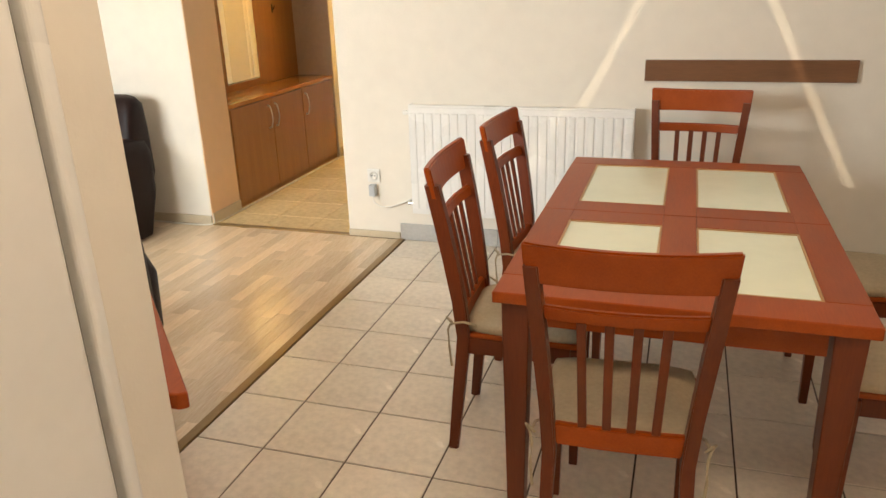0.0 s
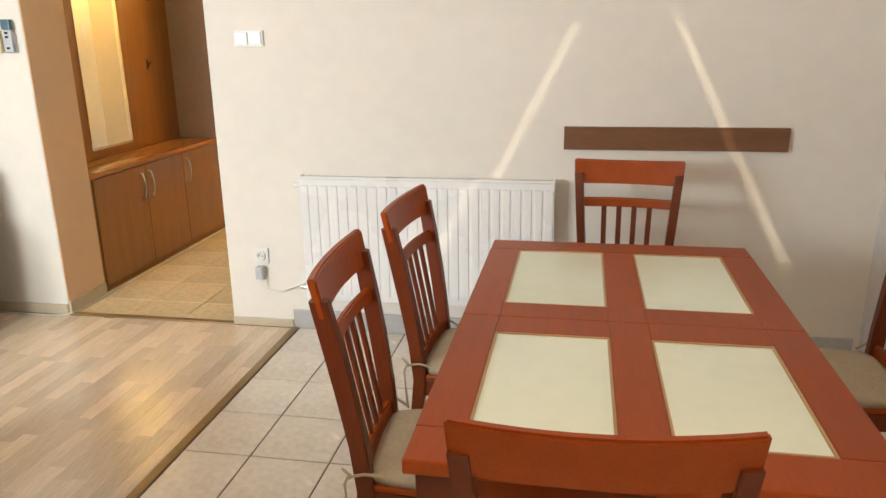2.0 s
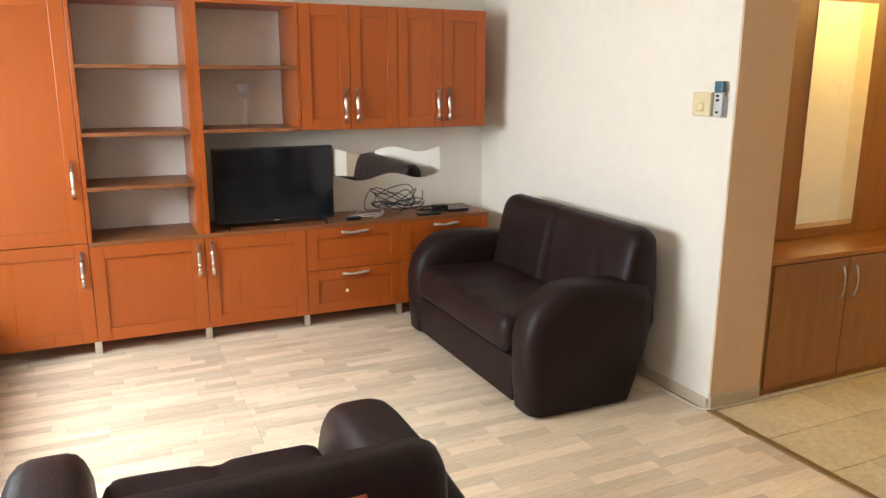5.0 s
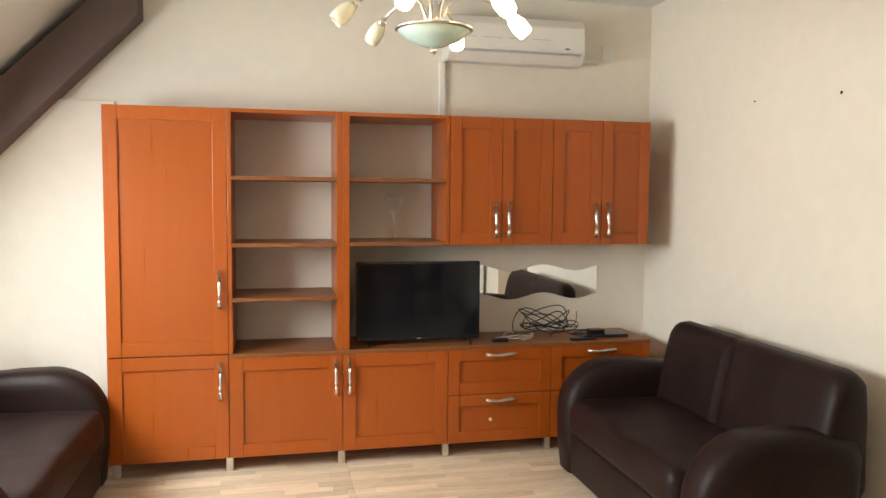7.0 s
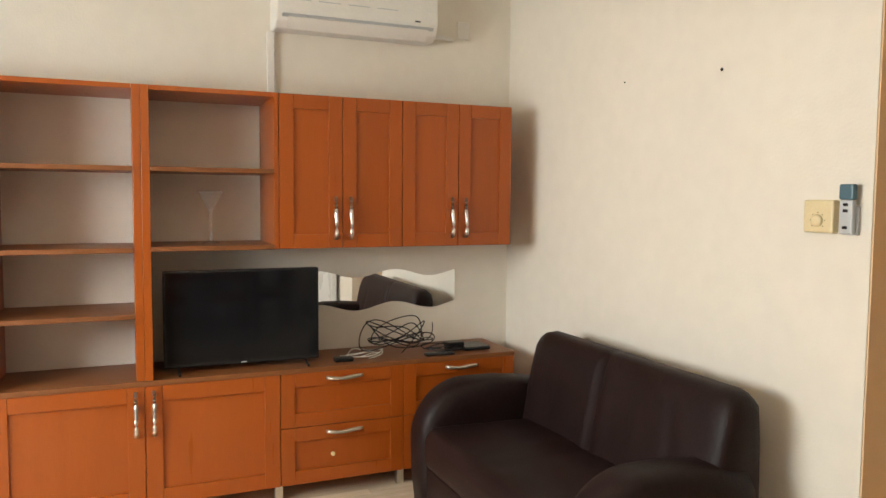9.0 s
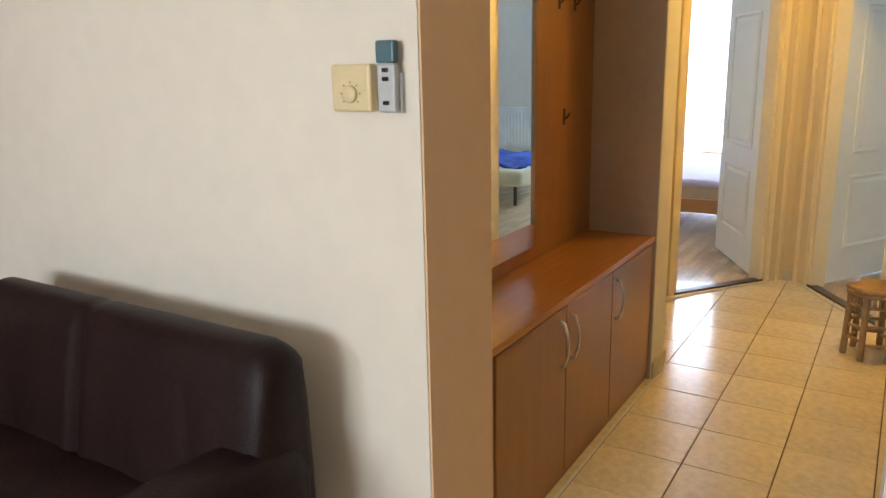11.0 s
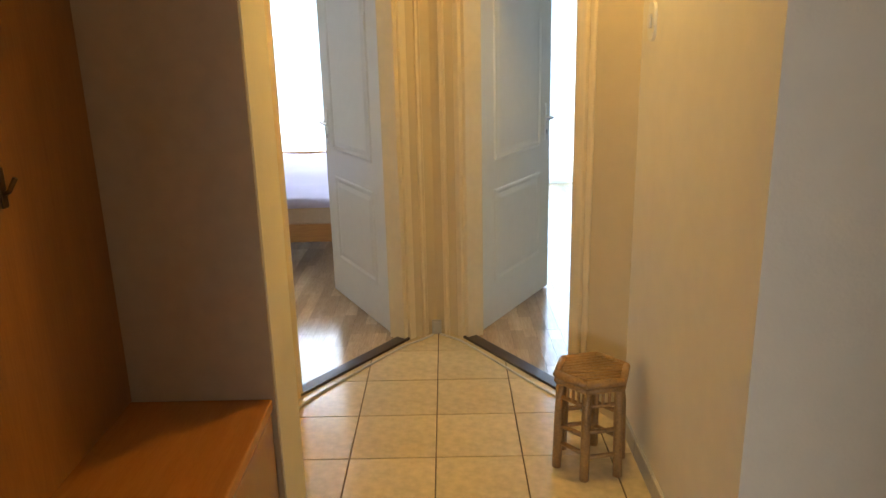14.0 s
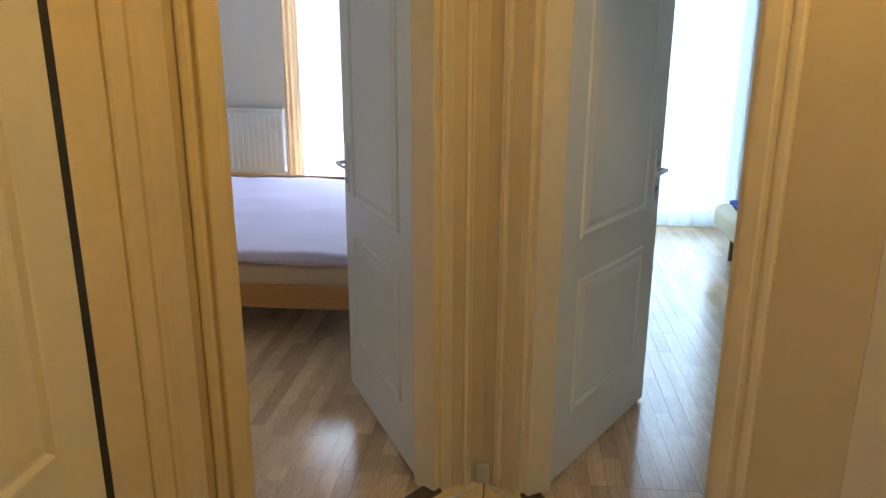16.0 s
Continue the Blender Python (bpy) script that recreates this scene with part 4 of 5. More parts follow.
part("louvre", prism([(WX + 0.145, 2.437), (WX + 0.196, 2.489), (WX + 0.199, 2.486), (WX + 0.148, 2.433)], 2.60, 3.38, axis="Y"), PLASTIC, ac)
part("slot", prism([(WX + 0.186, 2.486), (WX + 0.203, 2.498), (WX + 0.200, 2.503), (WX + 0.186, 2.495)], 2.57, 3.41, axis="Y"), GREYPL, ac)
for i in range(4):
    part("front_groove", cuboid(WX + 0.19, WX + 0.1985, 2.60 + i * 0.16, 2.72 + i * 0.16, 2.575, 2.580), GREYPL, ac)
part("indicator", cuboid(WX + 0.196, WX + 0.2035, 3.30, 3.33, 2.525, 2.531), BLACK, ac)
tagged(part("pipe", tube([(WX + 0.03, 3.44, 2.49), (WX + 0.03, 3.60, 2.485)], 0.012, 8), PLASTIC), "white condensate pipe beside the air conditioner", "pipe")
tagged(part("cable_trunking", cuboid(WX + 0.001, WX + 0.03, 2.52, 2.56, ZH + 0.005, 2.438, 0.004), PLASTIC), "white cable trunking running down the wall", "trunking")
tagged(part("blanking_plate", cuboid(WX + 0.001, WX + 0.008, 3.64, 3.72, 2.50, 2.60, 0.003), PLASTIC), "white square cover plate on the wall", "cover plate")


# ---- chandelier ----
def chandelier(x, y, z):
    c = thing("chandelier", "nickel chandelier with six glass shades, four lit, round a bowl", "chandelier", pose(x, y, z))
    part("bowl", lathe([(0.012, 0.005), (0.05, 0.010), (0.10, 0.032), (0.135, 0.062), (0.137, 0.066), (0.13, 0.068), (0.09, 0.045)], 32), BOWL, c, "pale green glass bowl", True)
    part("rim", lathe([(0.136, 0.060), (0.143, 0.064), (0.143, 0.070), (0.136, 0.073)], 32), STEEL, c, "", True)
    part("finial", lathe([(0.002, -0.022), (0.012, -0.014), (0.013, -0.006), (0.008, 0.004)], 16), CHROME, c, "", True)
    part("stem", tube([(0, 0, 0.05), (0, 0, 0.14), (0, 0, 0.16), (0, 0, CZ - z - 0.03)], 0.02, 16, taper=[0.03, 0.028, 0.012, 0.011]), STEEL, c, "", True)
    part("canopy", lathe([(0.02, CZ - z - 0.05), (0.06, CZ - z - 0.03), (0.065, CZ - z - 0.002)], 24), STEEL, c, "", True)
    for i in range(6):
        a = radians(-27.7 + 60 * i)
        ca, sa = math.cos(a), math.sin(a)
        pts = [(0.026, 0.07), (0.030, 0.11), (0.048, 0.155), (0.085, 0.185), (0.13, 0.195), (0.19, 0.188), (0.25, 0.163), (0.29, 0.14)]
        part("arm", tube([(r * ca, r * sa, h) for r, h in pts], 0.006, 8), STEEL, c, "", True)
        lit = i < 4
        dn = Vector((ca * 0.72, sa * 0.72, -0.69))
        p0 = Vector((0.285 * ca, 0.285 * sa, 0.143))
        q = dn.to_track_quat("Z", "Y").to_matrix().to_4x4()
        cap = lathe([(0.010, -0.01), (0.017, 0.0), (0.018, 0.016)], 16)
        cap.transform(Matrix.Translation(p0) @ q)
        part("socket", cap, STEEL, c, "", True)
        sh = lathe([(0.015, 0.012), (0.024, 0.026), (0.031, 0.052), (0.031, 0.080), (0.027, 0.102), (0.024, 0.102), (0.027, 0.078), (0.013, 0.024)], 18)
        sh.transform(Matrix.Translation(p0) @ q)
        part("shade", sh, BULBON if lit else BULBOFF, c, "lit white glass shade" if lit else "unlit cream glass shade", True)
    return c


chandelier(-1.45, 2.06, 2.125)


# ---- sofas ----
def rounded(x0, x1, y0, y1, z0, z1, r, seg=4):
    return cuboid(x0, x1, y0, y1, z0, z1, r, seg)


def sofa(m, W, label, seats=2, top=0.905, reach=1.0, trim=0.0):
    """Origin on the floor at the middle of the back; the sitter looks along +y."""
    s = thing("sofa" if seats > 1 else "armchair", label, "sofa" if seats > 1 else "armchair", m)
    AW = 0.22
    hw = W / 2
    for sd in (-1, 1):
        # arm: a thick slab with a round top that droops to the front
        prof = [(0.19, 0.02), (0.085, 0.30), (0.072, 0.55), (0.11, 0.62), (0.24, 0.642), (0.38, 0.655)]
        for k in range(15):
            a = radians(90 - 90 * k / 14)
            prof.append((0.53 + 0.285 * math.cos(a), 0.37 + 0.287 * math.sin(a)))
        prof += [(0.81, 0.20), (0.79, 0.02)]
        xa, xb = (hw - AW, hw) if sd > 0 else (-hw, -hw + AW)
        hgt = 1 if seats > 1 else 0.945
        prof = [(py * (reach if py > 0.2 else 1), pz * hgt) for py, pz in prof]
        arm, rings = bmesh.new(), []
        for u in (-1, -0.985, -0.93, -0.82, -0.65, -0.4, 0, 0.4, 0.65, 0.82, 0.93, 0.985, 1):
            k = 1 - 0.15 * abs(u) ** 5 - (0.05 if abs(u) == 1 else 0)
            rings.append([arm.verts.new(((xa + xb) / 2 + u * AW / 2, 0.44 + (py - 0.44) * k, 0.02 + (pz - 0.02) * (1 - (1 - k) * 0.8))) for py, pz in prof])
        for a, b in zip(rings, rings[1:]):
            for k in range(len(prof)):
                arm.faces.new((a[k], a[(k + 1) % len(prof)], b[(k + 1) % len(prof)], b[k]))
        arm.faces.new(rings[0][::-1])
        arm.faces.new(rings[-1])
        part("arm", arm, LEATHER, s, "", True)
    # back: one broad upholstered slab with round shoulders and a seam
    q = top - 0.905
    bp = [(0.03, 0.30), (0.30, 0.34), (0.25, 0.62 + q * 0.5), (0.205, 0.84 + q), (0.16, 0.90 + q), (0.09, 0.905 + q), (0.04, 0.86 + q)]
    bw = hw - 0.10
    cy = 0.15
    ring = []
    for k in range(len(bp)):                 # round the outline by corner cutting
        a, b = Vector(bp[k]), Vector(bp[(k + 1) % len(bp)])
        ring += [a.lerp(b, 0.2), a.lerp(b, 0.5), a.lerp(b, 0.8)]
    bk = bmesh.new()
    rows = []
    bl, br = bw + trim * 0.4, bw - trim * 0.55
    ends = ((0.0, 0.62, 0.84), (0.005, 0.80, 0.90), (0.018, 0.92, 0.955), (0.045, 0.985, 0.985), (0.08, 1.0, 1.0))
    cols = [(-bl + o, sy, sz) for o, sy, sz in ends]
    cols += [(x, 1.0, 1.0) for x in (-bl + 0.08 + (bl + br - 0.16) * k / 44 for k in range(1, 44))]
    cols += [(br - o, sy, sz) for o, sy, sz in reversed(ends)]
    for x, sy, sz in cols:
        # the seam pulls the leather in; soft creases fan out beside it and at the end
        dip = 0.020 * math.exp(-(x / 0.020) ** 2) if seats > 1 else 0.0
        row = []
        for p in ring:
            y, z = cy + (p.x - cy) * sy, 0.30 + (p.y - 0.30) * sz
            front = max(0.0, min(1.0, (p.x - cy) / 0.06))
            crease = 0.0
            for c0, lean, w, dep in ((-0.12, 0.10, 0.012, 0.008), (-0.17, 0.16, 0.010, 0.010), (-0.23, 0.22, 0.014, 0.007), (0.10, -0.08, 0.014, 0.006), (-0.50, 0.30, 0.022, 0.012), (0.36, -0.2, 0.02, 0.007)):
                fade = max(0.0, 1 - abs(z - 0.60) / 0.22)
                crease += dep * fade * math.exp(-((x - c0 - lean * (z - 0.60) * 0.6) / w) ** 2)
            swell = 0.008 * noise.noise(Vector((x * 3.1, z * 3.3, W)))
            row.append(bk.verts.new((x, y - front * (dip + crease - swell), z - dip * 0.35 * (1 - front))))
        rows.append(row)
    for a, b in zip(rows, rows[1:]):
        for k in range(len(ring)):
            bk.faces.new((a[k], a[(k + 1) % len(ring)], b[(k + 1) % len(ring)], b[k]))
    bk.faces.new(rows[0][::-1])
    bk.faces.new(rows[-1])
    part("back", bk, LEATHER, s, "", True)
    iw = W - 2 * AW
    seat = rounded(-iw / 2 + 0.003, iw / 2 - 0.003, 0.22, 0.825, 0.265, 0.455, 0.06, 5)
    bmesh.ops.subdivide_edges(seat, edges=[e for e in seat.edges if e.calc_length() > 0.15], cuts=16, use_grid_fill=True)
    for v in seat.verts:
        if v.co.z > 0.44:
            v.co.z += 0.012 * noise.noise(Vector((v.co.x * 4, v.co.y * 5, W * 3))) - 0.016 * math.exp(-(v.co.x / 0.03) ** 2) + 0.012
    part("seat_cushion", seat, LEATHER, s, "", True)
    part("front_panel", rounded(-hw + AW - 0.02, hw - AW + 0.02, 0.10, 0.79, 0.03, 0.262, 0.014, 2), LEATHER, s, "", True)
    for sx in (-1, 1):
        for yy in (0.24, 0.72):
            part("foot", cuboid(sx * (hw - 0.09) - 0.025, sx * (hw - 0.09) + 0.025, yy - 0.025, yy + 0.025, 0, 0.034, 0.004), BLACK, s)
    return s


sofa(pose(-2.03, 3.905, 0, 0, 0, 180), 1.58, "dark brown leather two-seat sofa against the white wall", top=0.893, trim=0.16)
sofa(pose(0.17, 1.58, 0, 0, 0, 90), 1.12, "dark brown leather armchair with its back to the kitchen", 1, 0.765, 1.16)
sofa(pose(-2.28, -0.21, 0, 0, 0, 0), 1.7, "dark brown leather two-seat sofa under the roof slope")

# corner cabinet beside the armchair
cc = thing("corner_cabinet", "reddish-brown corner cabinet with a slanting front", "cabinet")
P = [(0.29, 1.77), (1.10, 0.955), (1.086, 0.941), (0.29, 0.941)]
part("top", prism(P, 0.77, 0.805, 0.004), CHERRY, cc)
part("body", prism([(0.31, 1.70), (1.03, 0.975), (1.03, 0.945), (0.31, 0.945)], 0.0, 0.769), UNIT, cc)

# short partition between kitchen and living area
structure("wall_partition", cuboid(0.25, 1.072, 0.824, 0.938, 0.0, 1.57, 0.004), WALL, "cream painted end of a short kitchen partition")

# refrigerator
fr = thing("refrigerator", "tall white refrigerator standing against a short partition", "refrigerator")
part("body", cuboid(0.45, 1.02, 0.185, 0.764, 0.03, 1.56, 0.010, 3), ENAMEL, fr)
part("door", cuboid(1.026, 1.085, 0.185, 0.764, 0.06, 1.56, 0.014, 4), ENAMEL, fr)
# the groove's shadow is put in as a grey-brown strip
part("gap_shade", cuboid(0.95, 1.052, 0.7645, 0.7885, 0.06, 1.55), GAPSHADE, fr, "grey-brown strip standing for shade in the gap")
part("side_trim", cuboid(0.50, 1.082, 0.7888, 0.8225, 0.0, 1.56, 0.014, 5), ENAMEL, fr)
part("plinth", cuboid(0.47, 1.0, 0.20, 0.75, 0.0, 0.03), BLACK, fr)

# ---- hall cabinet ----
HF = -1.012                                  # its fronts
hc = thing("hall_cabinet", "low brown beech hall cabinet with three doors and a long top", "cabinet")
part("carcass", cuboid(HW + 0.003, HF - 0.021, 4.36, 5.985, 0.035, 0.705), BEECH, hc)
part("plinth", cuboid(HW + 0.003, HF - 0.012, 4.36, 5.985, 0.0, 0.035), BEECH, hc)
part("top", cuboid(HW + 0.003, HF + 0.004, 4.342, 5.987, 0.706, 0.735, 0.004), BEECHTOP, hc)
part("filler_strip", cuboid(HF - 0.02, HF - 0.006, 4.345, 4.372, 0.035, 0.70), BEECH, hc)
yd = [4.375, 4.925, 5.415, 5.982]
for i in range(3):
    d = part("door", cuboid(HF - 0.02, HF, yd[i] + 0.002, yd[i + 1] - 0.002, 0.038, 0.700, 0.004), BEECH, hc)
    hy = (4.865, 4.965, 5.40 + 0.06)[i]
    pts = [(HF - 0.002, hy, 0.655), (HF + 0.018, hy, 0.65), (HF + 0.03, hy, 0.61), (HF + 0.034, hy, 0.57), (HF + 0.03, hy, 0.53), (HF + 0.018, hy, 0.49), (HF - 0.002, hy, 0.485)]
    part("handle", tube(pts, 0.0055, 8, taper=[0.008, 0.006, 0.005, 0.005, 0.005, 0.006, 0.008]), STEEL, d, "arched steel pull", True)

# back panel with mirror and coat hooks
bp = thing("coat_rack_panel", "brown beech back panel with a tall mirror and coat hooks", "coat rack")
part("panel", cuboid(HW + 0.003, HW + 0.022, 4.36, 5.985, 0.737, 2.25), BEECH, bp)
mr = part("mirror", cuboid(HW + 0.0225, HW + 0.0285, 4.868, 5.335, 0.792, 2.03, 0.002, 1), MIRROR, bp, "tall mirror with a bevelled edge")
for yy, zz in ((5.64, 1.315), (5.57, 1.80), (5.74, 1.80)):
    hk = part("hook", tube([(HW + 0.022, yy, zz - 0.012), (HW + 0.036, yy, zz - 0.006), (HW + 0.05, yy, zz + 0.016)], 0.0045, 8), BRONZE, bp, "dark bronze coat hook", True)
    part("hook_plate", cuboid(HW + 0.0222, HW + 0.028, yy - 0.009, yy + 0.009, zz - 0.035, zz + 0.035, 0.003), BRONZE, hk)


# ---- bamboo stool ----
def stool(x, y):
    s = thing("bamboo_stool", "small hexagonal bamboo stool on six legs", "stool", pose(x, y, 0, 0, 0, 12))
    H, R = 0.385, 0.133
    c6 = [(R * math.cos(radians(60 * k)), R * math.sin(radians(60 * k))) for k in range(6)]
    for k in range(6):
        a, b = c6[k], c6[(k + 1) % 6]
        part("rim", tube([(a[0], a[1], H - 0.012), (b[0], b[1], H - 0.012)], 0.014, 8), CANE, s, "", True)
        part("rim", tube([(a[0] * 0.985, a[1] * 0.985, H - 0.036), (b[0] * 0.985, b[1] * 0.985, H - 0.036)], 0.012, 8), CANE, s, "", True)
        lx, ly = a[0] * 0.90, a[1] * 0.90
        part("leg", tube([(lx * 1.06, ly * 1.06, 0), (lx * 1.03, ly * 1.03, 0.12), (lx, ly, 0.24), (lx, ly, H - 0.03)], 0.017, 10), CANE, s, "", True)
        nx, ny = b[0] * 0.90, b[1] * 0.90
        for z in ((0.10, 0.17) if k % 2 else (0.085, 0.185)):
            part("stretcher", tube([(lx, ly, z), (nx, ny, z)], 0.009, 8), CANE, s, "", True)
        part("lower_rail", tube([(lx, ly, H - 0.10), (nx, ny, H - 0.10)], 0.008, 8), CANE, s, "", True)
        for u in (0.3, 0.5, 0.7):
            px, py = lx + (nx - lx) * u, ly + (ny - ly) * u
            part("spindle", tube([(px, py, H - 0.10), (px, py, H - 0.04)], 0.006, 6), CANE, s, "", True)
    seat = bmesh.new()
    merge(seat, prism([(p[0] * 0.93, p[1] * 0.93) for p in c6], H - 0.03, H - 0.012))
    part("seat_base", seat, CANEDK, s)
    for i in range(11):
        v = -0.105 + i * 0.021
        half = R * 0.93 - abs(v) * 0.577 - 0.006
        part("seat_slat", tube([(-half, v, H - 0.008), (half, v, H - 0.008)], 0.0075, 6), CANE, s, "", True)
    return s


stool(-0.085, 6.86)


# ---- switches, sockets, thermostat, remote holder ----
def double_switch():
    s = thing("light_switch", "white double rocker switch on the wall", "switch")
    part("frame", cuboid(0.147, 0.300, 3.989, 3.999, 1.463, 1.540, 0.004), PLASTIC, s)
    for a in (0.156, 0.2265):
        part("rocker", cuboid(a, a + 0.0645, 3.983, 3.9895, 1.471, 1.532, 0.004), PLASTIC, s)


double_switch()
s = thing("wall_socket", "white wall socket with a plugged-in adapter", "socket")
part("frame", cuboid(0.150, 0.232, 3.989, 3.999, 0.358, 0.440, 0.004), PLASTIC, s)
bm = lathe([(0.027, 0.0), (0.027, 0.008), (0.022, 0.008), (0.020, 0.001)], 20)
bm.transform(pose(0.191, 3.9895, 0.399, 90))
part("rosette", bm, PLASTIC, s, "", True)
for o in (-0.0095, 0.0095):
    part("socket_hole", tube([(0.191 + o, 3.991, 0.399), (0.191 + o, 3.983, 0.399)], 0.003, 8), BLACK, s)
tagged(part("plug_adapter", cuboid(0.166, 0.206, 3.955, 3.999, 0.275, 0.345, 0.005), GREYPL), "small pale grey plug adapter below the socket", "adapter")
cab = [(0.19, 3.96, 0.28), (0.20, 3.955, 0.24), (0.24, 3.96, 0.215), (0.30, 3.97, 0.215), (0.36, 3.975, 0.235), (0.42, 3.98, 0.26), (0.45, 3.985, 0.28)]
tagged(part("adapter_cable", tube(cab, 0.004, 6), PLASTIC), "thin white cable from the adapter to the radiator", "cable")

th = thing("thermostat", "yellowed square room thermostat with a round dial", "thermostat")
part("case", cuboid(-1.245, -1.125, 3.965, 3.999, 1.448, 1.560, 0.008, 3), CREAMPL, th)
bm = lathe([(0.021, 0.0), (0.021, 0.007), (0.016, 0.010), (0.0, 0.010)], 20)
bm.transform(pose(-1.185, 3.9655, 1.490, 90))
part("dial", bm, CREAMPL, th, "", True)
for k in range(7):
    a = radians(-40 + 260 * k / 6)
    part("tick", cuboid(-1.185 + 0.028 * math.cos(a) - 0.0015, -1.185 + 0.028 * math.cos(a) + 0.0015, 3.9640, 3.9665, 1.490 + 0.028 * math.sin(a) - 0.0015, 1.490 + 0.028 * math.sin(a) + 0.0015), BRONZE, th)
rc = thing("remote_holder", "grey remote control with a blue-grey head in a wall holder", "remote control")
part("holder", cuboid(-1.108, -1.050, 3.985, 3.999, 1.445, 1.54, 0.004), GREYPL, rc)
part("remote", cuboid(-1.105, -1.053, 3.964, 3.984, 1.448, 1.56, 0.006, 3), GREYPL, rc)
part("display", cuboid(-1.106, -1.052, 3.962, 3.985, 1.561, 1.612, 0.006, 3), TEAL, rc, "blue-grey display end")
for zz in (1.545, 1.525, 1.47):
    part("button", cuboid(-1.088, -1.07, 3.961, 3.965, zz - 0.005, zz + 0.005, 0.0015), BLACK, rc)
for x, z, r in ((-1.687, 2.075, 0.007), (-2.315, 2.110, 0.004)):
    tagged(part("screw_hole", tube([(x, 3.9995, z), (x, 3.996, z)], r, 8), BLACK), "small dark screw hole in the wall", "screw hole")
hs = thing("light_switch", "small white rounded switch on the corridor wall", "switch")
part("frame", prism([(r, z) for r, z in [(6.968 + 0.040 * math.copysign(abs(math.cos(a)) ** 0.6, math.cos(a)), 1.567 + 0.062 * math.copysign(abs(math.sin(a)) ** 0.6, math.sin(a))) for a in [2 * math.pi * k / 24 for k in range(24)]]], 0.090, 0.0995, axis="X"), PLASTIC, hs)
part("rocker", cuboid(0.080, 0.0895, 6.952, 6.984, 1.545, 1.592, 0.004, 2), PLASTIC, hs)

# corridor ceiling lamp
cl = thing("ceiling_lamp", "round glass ceiling lamp giving warm light", "lamp", pose(-0.10, 6.85, HZ))
part("base", lathe([(0.09, -0.002), (0.09, -0.03), (0.06, -0.035)], 24), BRONZE, cl, "", True)


# ---- skirtings and strips ----
def skirt(name, x0, x1, y0, y1, h, mat, label):
    tagged(part(name, cuboid(x0, x1, y0, y1, 0.001, h, 0.003), mat), label, "skirting", kind="structure")


skirt("baseboard_1", WX + 0.02, -1.01, 3.987, 3.999, 0.06, SKIRT, "cream skirting along the living room wall")
skirt("baseboard_2", -1.003, -0.992, 4.0, 4.335, 0.075, SKIRT, "beige skirting on the side of the passage")
skirt("baseboard_3", 0.0, 0.345, 3.987, 3.999, 0.045, SKIRT, "cream skirting beside the passage")
for i in range(9):
    skirt("baseboard_tile", 0.35 + i * 0.308, 0.655 + i * 0.308, 3.985, 3.999, 0.105, GREYSKIRT, "grey tile skirting under the radiator")
for i in range(2):
    skirt("baseboard_tile", 0.10 + i * 0.242, 0.340 + i * 0.242, 5.966, 5.979, 0.085, GREYSKIRT, "grey tile skirting in the corridor")
for i in range(5):
    skirt("baseboard_tile", 0.086, 0.0995, 5.97 + i * 0.227, 6.195 + i * 0.227, 0.075, GREYSKIRT, "grey tile skirting in the corridor")
skirt("baseboard_4", -0.999, -0.987, 6.0, 6.215, 0.085, SKIRT, "beige skirting round the partition end")
tagged(part("transition_strip", cuboid(0.335, 0.375, SY, 3.985, -0.003, 0.008, 0.003), BRASS), "brown wooden strip between laminate and tiles", "floor strip", kind="structure")
tagged(part("transition_strip", cuboid(-1.003, 0.0, 3.985, 4.025, -0.003, 0.008, 0.003), BRASS), "brown wooden strip between laminate and corridor tiles", "floor strip", kind="structure")
casing("door_frame_side", (0.64, 5.98), (1.49, 5.98), "white moulded frame of the corridor's side door")
tagged(part("door_hinge", tube([(0.622, 5.962, 0.235), (0.622, 5.962, 0.305)], 0.008, 10), BRONZE), "dark bronze hinge knuckle on the side door", "hinge")


# cables that run along the floor
def floor_cable(name, pts, label):
    cu = bpy.data.curves.new(name, "CURVE")
    cu.dimensions, cu.bevel_depth, cu.bevel_resolution = "3D", 0.0055, 2
    sp = cu.splines.new("NURBS")
    sp.points.add(len(pts) - 1)
    for p, q in zip(sp.points, pts):
        p.co = (q[0], q[1], 0.006 if len(q) < 3 else q[2], 1)
    sp.order_u, sp.use_endpoint_u = 3, True
    cu.materials.append(WHITECABLE)
    return tagged(new(name, cu), label, "cable")


floor_cable("floor_cable", [(-1.9, 3.975), (-1.5, 3.97), (-1.15, 3.95), (-1.0, 3.965), (-0.985, 4.06), (-0.985, 4.3), (-0.985, 4.42), (-0.985, 5.0), (-0.985, 5.9), (-0.965, 6.1), (-0.985, 6.24), (-1.22, 6.3), (-1.30, 6.9), (-1.28, 7.20), (-1.24, 7.36), (-1.06, 7.62), (-0.83, 7.96), (-0.74, 8.02), (VX - 0.02, VY - 0.045)], "thin white cable along the floor edge")
floor_cable("floor_cable", [(VX + 0.02, VY - 0.045), (-0.56, 8.03), (-0.50, 7.95), (-0.30, 7.62), (-0.12, 7.34), (0.0, 7.18)], "thin white cable along the threshold")

# ---- bedrooms ----
bed = thing("double_bed", "pine double bed with a lilac sheet over its mattress", "bed")
BX0, BX1, BY0, BY1 = -3.1, -1.15, 9.28, 11.4
part("foot_board", cuboid(BX0, BX1, BY0, BY0 + 0.03, 0.20, 0.325, 0.006), PINE, bed)
part("head_board", cuboid(BX0, BX1, BY1, BY1 + 0.03, 0.20, 0.5, 0.006), PINE, bed)
